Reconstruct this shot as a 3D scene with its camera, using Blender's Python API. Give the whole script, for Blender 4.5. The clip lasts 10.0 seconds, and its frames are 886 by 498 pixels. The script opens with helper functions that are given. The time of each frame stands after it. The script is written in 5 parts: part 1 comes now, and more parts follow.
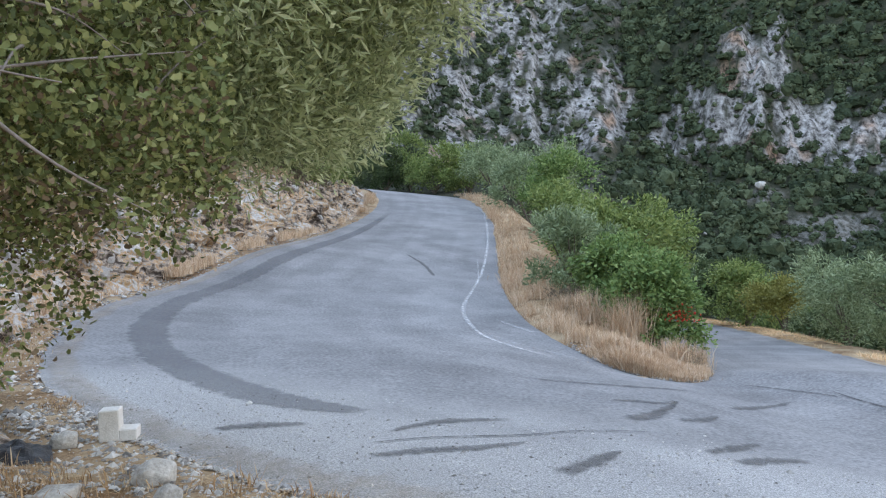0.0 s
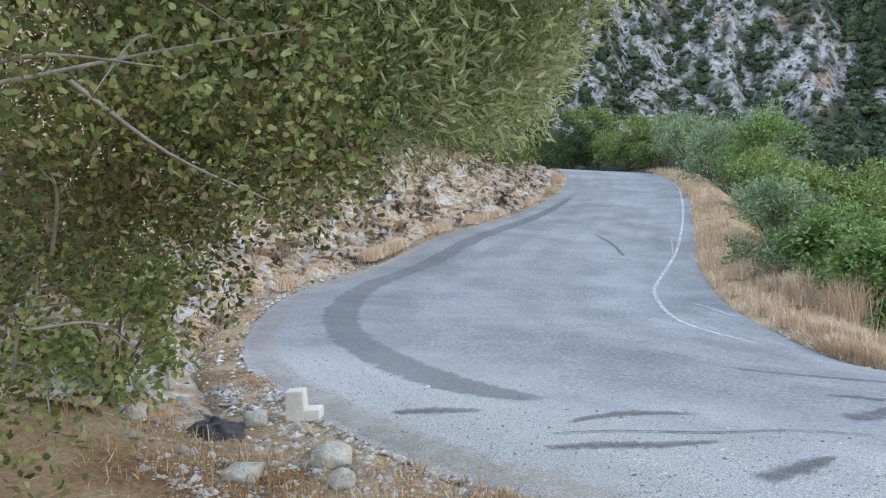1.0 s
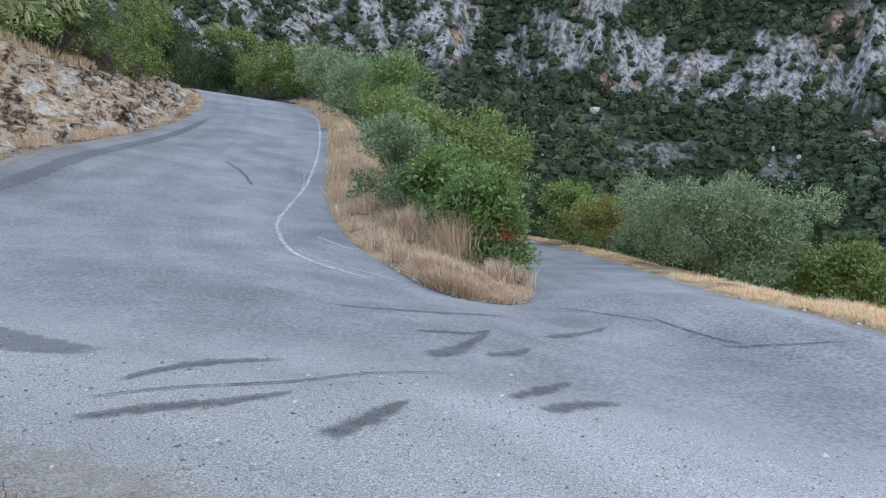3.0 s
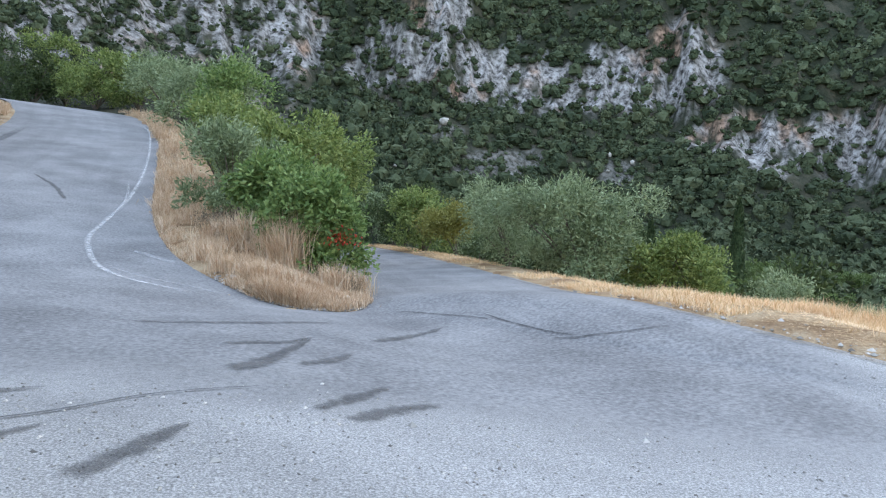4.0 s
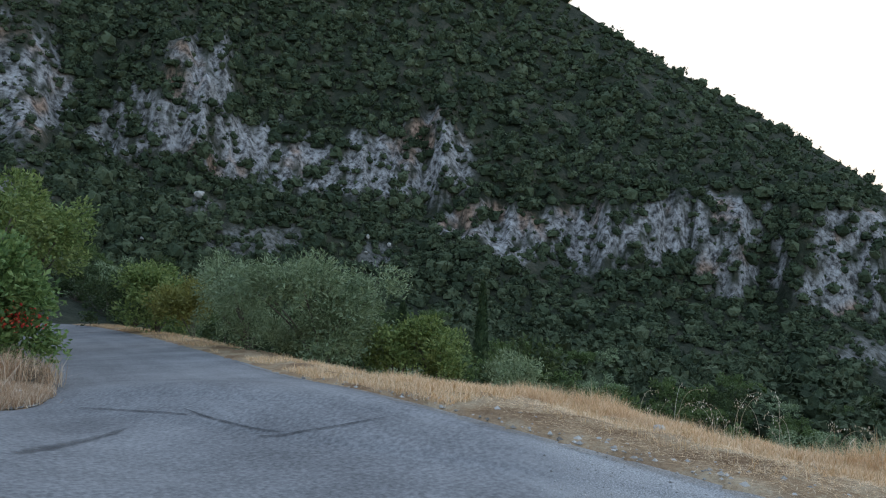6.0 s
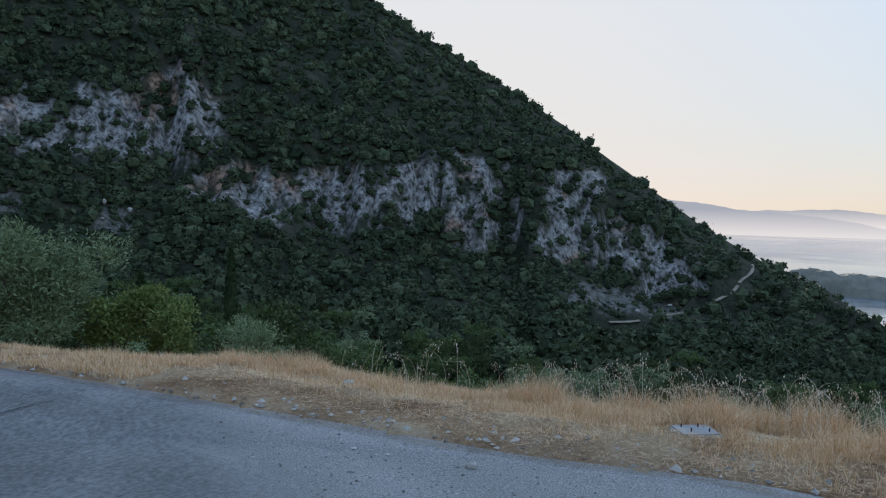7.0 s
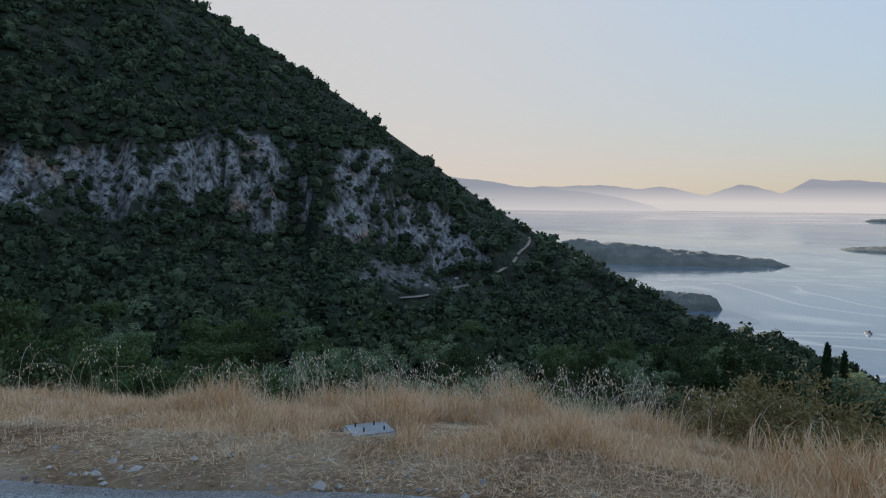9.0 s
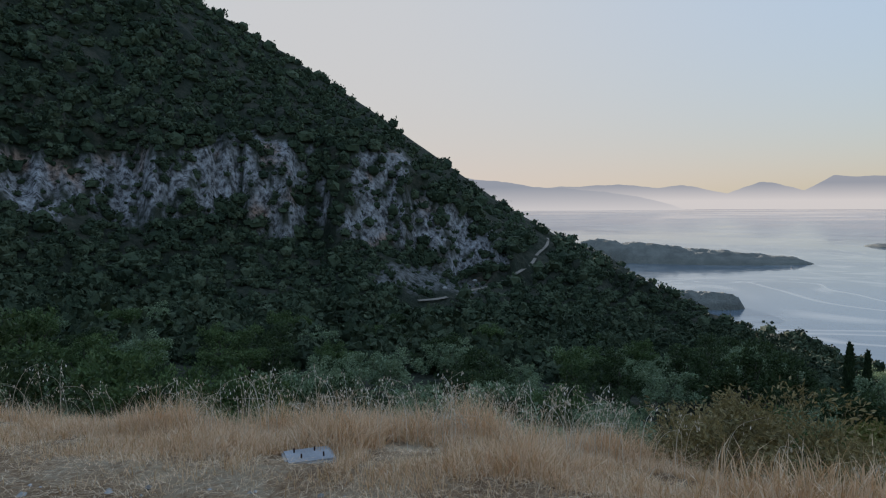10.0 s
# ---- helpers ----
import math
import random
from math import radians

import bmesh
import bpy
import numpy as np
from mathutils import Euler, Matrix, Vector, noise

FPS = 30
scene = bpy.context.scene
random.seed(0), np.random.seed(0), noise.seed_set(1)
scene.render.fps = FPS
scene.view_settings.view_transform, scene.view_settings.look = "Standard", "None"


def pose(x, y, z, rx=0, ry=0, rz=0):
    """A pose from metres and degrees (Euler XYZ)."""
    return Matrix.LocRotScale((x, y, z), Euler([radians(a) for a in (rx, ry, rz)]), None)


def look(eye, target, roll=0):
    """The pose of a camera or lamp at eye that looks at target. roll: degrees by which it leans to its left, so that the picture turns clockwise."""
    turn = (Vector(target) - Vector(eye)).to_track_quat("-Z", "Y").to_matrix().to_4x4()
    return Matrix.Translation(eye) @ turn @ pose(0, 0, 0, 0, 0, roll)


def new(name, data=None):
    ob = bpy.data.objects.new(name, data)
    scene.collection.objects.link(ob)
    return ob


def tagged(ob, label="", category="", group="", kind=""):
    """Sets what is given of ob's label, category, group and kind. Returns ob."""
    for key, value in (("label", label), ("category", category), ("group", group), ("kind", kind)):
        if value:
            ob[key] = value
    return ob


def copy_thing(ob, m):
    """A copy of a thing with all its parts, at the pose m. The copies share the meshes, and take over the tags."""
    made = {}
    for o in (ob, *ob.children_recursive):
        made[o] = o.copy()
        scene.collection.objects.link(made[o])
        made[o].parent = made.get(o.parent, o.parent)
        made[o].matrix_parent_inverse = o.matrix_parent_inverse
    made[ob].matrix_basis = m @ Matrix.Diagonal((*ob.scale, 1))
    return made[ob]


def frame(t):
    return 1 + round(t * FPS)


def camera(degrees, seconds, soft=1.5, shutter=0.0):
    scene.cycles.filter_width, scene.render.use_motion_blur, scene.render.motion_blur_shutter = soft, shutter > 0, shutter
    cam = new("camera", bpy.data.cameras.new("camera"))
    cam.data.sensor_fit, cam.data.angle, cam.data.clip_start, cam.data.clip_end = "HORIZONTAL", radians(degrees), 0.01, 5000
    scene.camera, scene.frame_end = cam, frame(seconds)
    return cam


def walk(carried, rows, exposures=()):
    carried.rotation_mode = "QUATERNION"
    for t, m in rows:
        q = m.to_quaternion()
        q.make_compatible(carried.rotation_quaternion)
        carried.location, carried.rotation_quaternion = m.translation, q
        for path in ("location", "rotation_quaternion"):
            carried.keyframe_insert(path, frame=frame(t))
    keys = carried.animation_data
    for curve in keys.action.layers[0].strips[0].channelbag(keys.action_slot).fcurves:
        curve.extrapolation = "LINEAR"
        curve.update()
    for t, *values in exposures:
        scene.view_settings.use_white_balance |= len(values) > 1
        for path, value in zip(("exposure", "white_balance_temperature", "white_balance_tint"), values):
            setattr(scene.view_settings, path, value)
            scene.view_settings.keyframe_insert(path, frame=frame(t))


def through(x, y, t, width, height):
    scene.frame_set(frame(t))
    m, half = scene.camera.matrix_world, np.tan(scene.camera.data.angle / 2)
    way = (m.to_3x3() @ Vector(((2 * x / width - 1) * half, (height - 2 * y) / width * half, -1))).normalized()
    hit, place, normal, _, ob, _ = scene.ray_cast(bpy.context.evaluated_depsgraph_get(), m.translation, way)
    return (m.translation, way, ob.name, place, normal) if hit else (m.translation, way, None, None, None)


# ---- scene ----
from mathutils.bvhtree import BVHTree

cam = camera(62.2, 10.0, 1.15)
PATH = [
    (0, (-1.543, -2.568, 1.928), (-1.549, -0.569, 1.878), -1.6),
    (0.5, (-1.499, -2.414, 1.904), (-1.824, -0.441, 1.863), -2.5),
    (1, (-1.424, -2.283, 1.922), (-1.944, -0.353, 1.843), -3.4),
    (1.5, (-1.395, -2.117, 1.898), (-1.709, -0.143, 1.82), -0.9),
    (2, (-1.33, -1.904, 1.886), (-1.434, 0.092, 1.805), -2.7),
    (2.5, (-1.189, -1.666, 1.824), (-1.056, 0.308, 1.533), -0.4),
    (3, (-0.981, -1.392, 1.805), (-0.571, 0.544, 1.521), 1.0),
    (3.2, (-0.883, -1.304, 1.781), (-0.321, 0.595, 1.502), 0.9),
    (4.3, (-0.417, -0.941, 1.599), (0.366, 0.883, 1.352), -0.2),
    (4.5, (-0.382, -0.86, 1.606), (0.222, 1.032, 1.372), -2.1),
    (5, (-0.276, -0.732, 1.619), (0.007, 1.244, 1.493), -6.1),
    (5.5, (-0.009, -0.623, 1.595), (0.547, 1.298, 1.566), -4.7),
    (5.7, (0.123, -0.597, 1.579), (1.052, 1.173, 1.535), -1.4),
    (6.8, (0.602, -1.154, 1.63), (2.28, -0.067, 1.603), 1.5),
    (7, (0.705, -1.222, 1.625), (2.441, -0.235, 1.516), 1.1),
    (7.5, (1.06, -1.36, 1.62), (2.978, -0.813, 1.48), 1.8),
    (8, (1.381, -1.518, 1.596), (3.336, -1.127, 1.432), 2.1),
    (8.5, (1.642, -1.682, 1.599), (3.576, -1.202, 1.427), -0.7),
    (9, (1.951, -1.849, 1.59), (3.89, -1.384, 1.431), 0.3),
    (9.5, (2.171, -2.055, 1.6), (4.104, -1.563, 1.449), -0.6),
    (10, (2.422, -2.288, 1.635), (4.348, -1.773, 1.482), -0.6),
]
EXPOSURES = [(0.0, 3.45, 6780, 20), (0.5, 3.55, 6780, 19), (1.0, 3.64, 6820, 18), (1.5, 3.5, 6780, 19), (2.0, 3.3, 6780, 20), (3.2, 3.4, 6780, 20), (4.5, 3.6, 6780, 18), (5.0, 3.45, 6780, 17), (5.5, 3.15, 6780, 16), (5.7, 2.95, 6700, 16), (6.1, 2.35, 6300, 15), (6.8, 1.95, 5800, 14), (8.0, 1.68, 5760, 14), (10.0, 1.5, 5720, 14)]
walk(cam, [(t, look(eye, target, roll)) for t, eye, target, roll in PATH], EXPOSURES)

# ---- world and sun ----
SUN_AZ, SUN_EL = 63.0, 9.5
world = bpy.data.worlds.new("sky")
scene.world = world
world.use_nodes = True
wn = world.node_tree.nodes
sky = wn.new("ShaderNodeTexSky")
sky.sky_type, sky.sun_disc = "NISHITA", False
sky.sun_elevation, sky.sun_rotation = radians(SUN_EL), radians(SUN_AZ)
sky.air_density, sky.dust_density, sky.ozone_density = 1.0, 2.2, 1.15
# compress the sky's brightness between the sun's side and the far side
wl = world.node_tree.links
lum = wn.new("ShaderNodeRGBToBW")
wl.new(sky.outputs[0], lum.inputs[0])


def damp(source, k):
    """colour / (1 + k * source)"""
    scaled = wn.new("ShaderNodeVectorMath")
    scaled.operation = "MULTIPLY_ADD"
    scaled.inputs[1].default_value, scaled.inputs[2].default_value = k, (1, 1, 1)
    out = wn.new("ShaderNodeVectorMath")
    out.operation = "DIVIDE"
    wl.new(source, scaled.inputs[0])
    wl.new(sky.outputs[0], out.inputs[0])
    wl.new(scaled.outputs[0], out.inputs[1])
    return out.outputs[0]


both = wn.new("ShaderNodeMix")
both.data_type = "RGBA"
both.inputs[0].default_value = 0.45
wl.new(damp(sky.outputs[0], (3.5, 2.9, 2.6)), both.inputs[6])
wl.new(damp(lum.outputs[0], (3.1, 3.1, 3.1)), both.inputs[7])
bright = wn.new("ShaderNodeVectorMath")
bright.operation = "SCALE"
bright.inputs[3].default_value = 4.35
wl.new(both.outputs[2], bright.inputs[0])
wl.new(bright.outputs[0], wn["Background"].inputs[0])
wn["Background"].inputs[1].default_value = 0.15

sun_data = bpy.data.lights.new("sun", "SUN")
sun_data.energy, sun_data.angle, sun_data.color = 3.0, radians(0.5), (1.0, 0.86, 0.68)
sun = new("sun", sun_data)
a, e = radians(SUN_AZ), radians(SUN_EL)
sun.matrix_world = look((0, 0, 0), (-math.sin(a) * math.cos(e), -math.cos(a) * math.cos(e), -math.sin(e)))


# ---- materials ----
def material(name, stops, scale=2.0, rough=0.85, bump=0.3, fine=30.0, island=0.0, metal=0.0, detail=8.0, stretch=(1, 1, 1), fine_amount=0.35, bump_dist=0.02):
    """A procedural material: a colour ramp over coarse noise, mixed with fine noise, and a bump."""
    m = bpy.data.materials.new(name)
    m.use_nodes = True
    n, l = m.node_tree.nodes, m.node_tree.links
    b = n["Principled BSDF"]
    b.inputs["Roughness"].default_value, b.inputs["Metallic"].default_value = rough, metal
    b.inputs["Specular IOR Level"].default_value = 0.25
    co = n.new("ShaderNodeTexCoord")
    mp = n.new("ShaderNodeMapping")
    mp.inputs["Scale"].default_value = stretch
    l.new(co.outputs["Object"], mp.inputs[0])
    big, small = n.new("ShaderNodeTexNoise"), n.new("ShaderNodeTexNoise")
    for tex, s in ((big, scale), (small, fine)):
        tex.inputs["Scale"].default_value, tex.inputs["Detail"].default_value, tex.inputs["Roughness"].default_value = s, detail, 0.62
        l.new(mp.outputs[0], tex.inputs["Vector"])
    mix = n.new("ShaderNodeMix")
    mix.inputs[0].default_value = fine_amount
    l.new(big.outputs[0], mix.inputs[2])
    l.new(small.outputs[0], mix.inputs[3])
    fac = mix.outputs[0]
    if island:
        geo = n.new("ShaderNodeNewGeometry")
        mix2 = n.new("ShaderNodeMix")
        mix2.inputs[0].default_value = island
        l.new(fac, mix2.inputs[2])
        l.new(geo.outputs["Random Per Island"], mix2.inputs[3])
        fac = mix2.outputs[0]
    ramp = n.new("ShaderNodeValToRGB")
    el = ramp.color_ramp.elements
    for i, (p, c) in enumerate(stops):
        s = el[i] if i < 2 else el.new(p)
        s.position, s.color = (p if island else 0.5 + (p - 0.5) * 0.6), (*c, 1)
    l.new(fac, ramp.inputs[0])
    l.new(ramp.outputs[0], b.inputs["Base Color"])
    if bump:
        bn = n.new("ShaderNodeBump")
        bn.inputs["Strength"].default_value, bn.inputs["Distance"].default_value = bump, bump_dist
        l.new(small.outputs[0], bn.inputs["Height"])
        l.new(bn.outputs[0], b.inputs["Normal"])
    return m


def leaf_material(name, dark, mid, light, through=0.25):
    m = material(name, [(0.2, dark), (0.5, mid), (0.85, light)], scale=2.0, rough=0.55, bump=0, island=0.45)
    n, l = m.node_tree.nodes, m.node_tree.links
    tr = n.new("ShaderNodeBsdfTranslucent")
    ramp = next(x for x in n if x.type == "VALTORGB")
    l.new(ramp.outputs[0], tr.inputs[0])
    ms = n.new("ShaderNodeMixShader")
    ms.inputs[0].default_value = through
    l.new(n["Principled BSDF"].outputs[0], ms.inputs[1])
    l.new(tr.outputs[0], ms.inputs[2])
    l.new(ms.outputs[0], n["Material Output"].inputs[0])
    return m


def attribute_mix(m, attr, colour_stops, scale=20.0, stretch=(1, 1, 1), stain=None):
    """Where the named attribute is high, another ramp of colours takes over."""
    n, l = m.node_tree.nodes, m.node_tree.links
    b = n["Principled BSDF"]
    old = b.inputs["Base Color"].links[0].from_socket
    at = n.new("ShaderNodeAttribute")
    at.attribute_name = attr
    co = n.new("ShaderNodeTexCoord")
    tex = n.new("ShaderNodeTexNoise")
    tex.inputs["Scale"].default_value, tex.inputs["Detail"].default_value, tex.inputs["Roughness"].default_value = scale, 10, 0.7
    mp = n.new("ShaderNodeMapping")
    mp.inputs["Scale"].default_value = stretch
    l.new(co.outputs["Object"], mp.inputs[0])
    l.new(mp.outputs[0], tex.inputs["Vector"])
    ramp = n.new("ShaderNodeValToRGB")
    for i, (p, c) in enumerate(colour_stops):
        s = ramp.color_ramp.elements[i] if i < 2 else ramp.color_ramp.elements.new(p)
        s.position, s.color = 0.5 + (p - 0.5) * 0.75, (*c, 1)
    l.new(tex.outputs[0], ramp.inputs[0])
    colour = ramp.outputs[0]
    if stain:
        # mineral stains in patches of their own
        size, tint = stain
        spot, lim, dye = n.new("ShaderNodeTexNoise"), n.new("ShaderNodeMapRange"), n.new("ShaderNodeMix")
        spot.inputs["Scale"].default_value, spot.inputs["Detail"].default_value = size, 5
        lim.inputs[1].default_value, lim.inputs[2].default_value, lim.inputs[4].default_value = 0.57, 0.66, 0.8
        dye.data_type, dye.blend_type = "RGBA", "MULTIPLY"
        dye.inputs[7].default_value = (*tint, 1)
        l.new(mp.outputs[0], spot.inputs["Vector"])
        l.new(spot.outputs[0], lim.inputs[0])
        l.new(lim.outputs[0], dye.inputs[0])
        l.new(colour, dye.inputs[6])
        colour = dye.outputs[2]
    mix = n.new("ShaderNodeMix")
    mix.data_type = "RGBA"
    l.new(at.outputs["Fac"], mix.inputs[0])
    l.new(old, mix.inputs[6])
    l.new(colour, mix.inputs[7])
    l.new(mix.outputs[2], b.inputs["Base Color"])
    return m


def faded(m, scale=14.0, lo=0.3, hi=0.55, amount=1.0):
    """Lets a thin band wear away: its cover follows the fade attribute, broken up by noise."""
    n, l = m.node_tree.nodes, m.node_tree.links
    b = n["Principled BSDF"]
    at = n.new("ShaderNodeAttribute")
    at.attribute_name = "fade"
    co = n.new("ShaderNodeTexCoord")
    tex = n.new("ShaderNodeTexNoise")
    tex.inputs["Scale"].default_value, tex.inputs["Detail"].default_value, tex.inputs["Roughness"].default_value = scale, 9, 0.7
    l.new(co.outputs["Object"], tex.inputs["Vector"])
    add = n.new("ShaderNodeMath")
    add.operation = "MULTIPLY"
    l.new(tex.outputs[0], add.inputs[0])
    l.new(at.outputs["Fac"], add.inputs[1])
    mr = n.new("ShaderNodeMapRange")
    mr.inputs[1].default_value, mr.inputs[2].default_value, mr.inputs[3].default_value, mr.inputs[4].default_value = lo, hi, 0, amount
    l.new(add.outputs[0], mr.inputs[0])
    l.new(mr.outputs[0], b.inputs["Alpha"])
    return m


M_ASPHALT = material("asphalt", [(0.28, (0.13, 0.13, 0.132)), (0.5, (0.235, 0.235, 0.238)), (0.74, (0.36, 0.358, 0.355))], 0.7, 0.85, 0.45, 24, fine_amount=0.62, bump_dist=0.012, detail=12)
attribute_mix(M_ASPHALT, "gravel", [(0.3, (0.16, 0.16, 0.157)), (0.5, (0.35, 0.347, 0.338)), (0.68, (0.62, 0.61, 0.60))], scale=85)
_n, _l = M_ASPHALT.node_tree.nodes, M_ASPHALT.node_tree.links
_old = _n["Principled BSDF"].inputs["Base Color"].links[0].from_socket
_at, _mr, _mix = _n.new("ShaderNodeAttribute"), _n.new("ShaderNodeMapRange"), _n.new("ShaderNodeVectorMath")
_at.attribute_name, _mix.operation = "wear", "SCALE"
_mr.inputs[1].default_value, _mr.inputs[2].default_value, _mr.inputs[3].default_value, _mr.inputs[4].default_value = 0.2, 0.8, 0.78, 0.93
_l.new(_at.outputs["Fac"], _mr.inputs[0])
_l.new(_old, _mix.inputs[0])
_l.new(_mr.outputs[0], _mix.inputs[3])
_l.new(_mix.outputs[0], _n["Principled BSDF"].inputs["Base Color"])
M_PAINT = faded(material("white_paint", [(0.3, (0.5, 0.5, 0.5)), (0.7, (0.78, 0.78, 0.77))], 3, 0.6, 0.2, 60), 7, 0.22, 0.55, 0.5)
M_PAINT_OLD = faded(material("old_paint", [(0.3, (0.4, 0.4, 0.4)), (0.7, (0.6, 0.6, 0.6))], 3, 0.7, 0.2, 60), 12, 0.25, 0.6, 0.5)
M_PATCH = faded(material("dark_asphalt", [(0.3, (0.13, 0.133, 0.14)), (0.7, (0.19, 0.193, 0.20))], 0.8, 0.85, 0.5, 80), 4, 0.2, 0.32, 0.42)
M_STAIN = faded(material("tar", [(0.3, (0.07, 0.07, 0.07)), (0.7, (0.15, 0.145, 0.14))], 2, 0.8, 0.4, 60), 14, 0.2, 0.45, 0.52)
M_CRACK = faded(material("crack_fill", [(0.3, (0.04, 0.04, 0.042)), (0.7, (0.09, 0.09, 0.09))], 2, 0.9, 0.2, 60), 9, 0.2, 0.5, 0.7)
M_DIRT = faded(material("sandy_dirt", [(0.3, (0.27, 0.19, 0.12)), (0.5, (0.42, 0.33, 0.23)), (0.7, (0.56, 0.48, 0.38))], 2.0, 0.95, 0.6, 40), 6, 0.25, 0.55, 0.3)
M_GROUND = material("dry_ground", [(0.3, (0.16, 0.09, 0.045)), (0.5, (0.31, 0.205, 0.115)), (0.7, (0.44, 0.35, 0.23))], 1.3, 0.95, 0.8, 26, bump_dist=0.03)
M_MOUNTAIN = material("mountain_soil", [(0.3, (0.018, 0.025, 0.013)), (0.5, (0.032, 0.038, 0.022)), (0.7, (0.065, 0.062, 0.04))], 0.05, 0.95, 0.8, 0.4, bump_dist=2.0)
attribute_mix(M_MOUNTAIN, "rock", [(0.36, (0.05, 0.047, 0.045)), (0.45, (0.17, 0.16, 0.15)), (0.51, (0.28, 0.265, 0.25)), (0.58, (0.37, 0.355, 0.34)), (0.72, (0.50, 0.49, 0.475))], scale=0.42, stretch=(1, 1, 0.75), stain=(0.045, (1.0, 0.62, 0.40)))
M_BANK = material("bank_rock", [(0.36, (0.06, 0.045, 0.035)), (0.44, (0.28, 0.22, 0.17)), (0.485, (0.46, 0.40, 0.34)), (0.515, (0.50, 0.30, 0.14)), (0.55, (0.50, 0.37, 0.24)), (0.58, (0.46, 0.43, 0.40)), (0.66, (0.60, 0.58, 0.55))], 0.7, 0.95, 1.0, 5, bump_dist=0.15, fine_amount=0.5)
M_BANK_STONE = material("limestone", [(0.3, (0.26, 0.24, 0.22)), (0.7, (0.50, 0.48, 0.45))], 1.2, 0.9, 0.6, 20)
M_ROCK = material("pale_limestone", [(0.3, (0.30, 0.28, 0.25)), (0.6, (0.52, 0.50, 0.46)), (0.75, (0.62, 0.60, 0.57))], 5, 0.9, 0.7, 40)
M_BLOCK = material("cut_limestone", [(0.3, (0.55, 0.53, 0.49)), (0.7, (0.74, 0.72, 0.69))], 6, 0.85, 0.4, 60)
M_CONCRETE = material("concrete", [(0.3, (0.34, 0.34, 0.34)), (0.7, (0.5, 0.5, 0.5))], 5, 0.9, 0.4, 60)
M_IRON = material("rusty_iron", [(0.3, (0.03, 0.02, 0.015)), (0.7, (0.10, 0.05, 0.03))], 30, 0.7, 0.3, 90, metal=0.4)
M_BLACK = material("black_plastic", [(0.3, (0.012, 0.012, 0.014)), (0.7, (0.04, 0.04, 0.042))], 9, 0.4, 0.5, 40)
M_PEBBLE = material("pebble", [(0.1, (0.16, 0.15, 0.14)), (0.5, (0.38, 0.37, 0.345)), (0.9, (0.60, 0.58, 0.55))], 1, 0.9, 0, island=0.85)
M_TRACK = material("dirt_track", [(0.3, (0.20, 0.17, 0.13)), (0.7, (0.34, 0.29, 0.23))], 0.2, 0.95, 0.5, 3)
M_SHRUB = material("maquis", [(0.2, (0.020, 0.033, 0.018)), (0.45, (0.048, 0.068, 0.034)), (0.62, (0.082, 0.105, 0.054)), (0.85, (0.15, 0.172, 0.10))], 0.02, 0.9, 1.0, 0.8, island=0.5, fine_amount=0.6, bump_dist=0.7, detail=12)
# each far tree has a tone of its own
_n, _l = M_SHRUB.node_tree.nodes, M_SHRUB.node_tree.links
_mix = next(x for x in _n if x.type == "NEW_GEOMETRY").outputs["Random Per Island"].links[0].to_socket
_at = _n.new("ShaderNodeAttribute")
_at.attribute_name = "tone"
_l.new(_at.outputs["Fac"], _mix)
# woods greyed and lightened: the sea haze is put into the base colour
M_ISLAND_HAZED = material("hazed_island_woods", [(0.3, (0.15, 0.148, 0.125)), (0.7, (0.25, 0.245, 0.205))], 0.05, 0.95, 0.9, 0.5, bump_dist=2)
M_OAK = leaf_material("mastic_leaf", (0.060, 0.110, 0.034), (0.155, 0.25, 0.080), (0.32, 0.41, 0.15))
M_OAK_NEAR = leaf_material("oak_leaf", (0.03, 0.040, 0.013), (0.175, 0.21, 0.075), (0.47, 0.47, 0.20), 0.4)
M_OLIVE = leaf_material("olive_leaf", (0.085, 0.125, 0.062), (0.215, 0.285, 0.150), (0.43, 0.51, 0.31))
M_OLIVE_NEAR = leaf_material("near_olive_leaf", (0.09, 0.115, 0.05), (0.42, 0.46, 0.23), (0.76, 0.78, 0.50), 0.55)
M_GREEN = leaf_material("shrub_leaf", (0.072, 0.115, 0.032), (0.18, 0.25, 0.075), (0.37, 0.42, 0.15))
M_DARK = leaf_material("dark_leaf", (0.027, 0.047, 0.016), (0.057, 0.089, 0.032), (0.115, 0.155, 0.061))
M_VALLEY = leaf_material("valley_leaf", (0.050, 0.085, 0.026), (0.105, 0.160, 0.052), (0.20, 0.26, 0.095))
M_BROWN = leaf_material("brown_leaf", (0.05, 0.035, 0.02), (0.16, 0.115, 0.065), (0.30, 0.23, 0.14))
M_YELLOW = leaf_material("yellow_leaf", (0.13, 0.14, 0.035), (0.22, 0.22, 0.06), (0.34, 0.31, 0.09))
M_GREY = leaf_material("dry_twig_leaf", (0.120, 0.102, 0.072), (0.204, 0.174, 0.126), (0.300, 0.264, 0.198))
M_BROOM = leaf_material("thorn_leaf", (0.15, 0.12, 0.05), (0.29, 0.24, 0.10), (0.46, 0.38, 0.18))
M_BARK = material("bark", [(0.3, (0.07, 0.06, 0.05)), (0.7, (0.2, 0.17, 0.14))], 6, 0.95, 0.6, 40, stretch=(1, 1, 0.2))
M_TWIG = material("grey_twig", [(0.3, (0.17, 0.145, 0.13)), (0.7, (0.33, 0.29, 0.26))], 9, 0.95, 0.4, 60)
M_RED = leaf_material("red_leaf", (0.35, 0.03, 0.02), (0.55, 0.06, 0.04), (0.7, 0.14, 0.06))
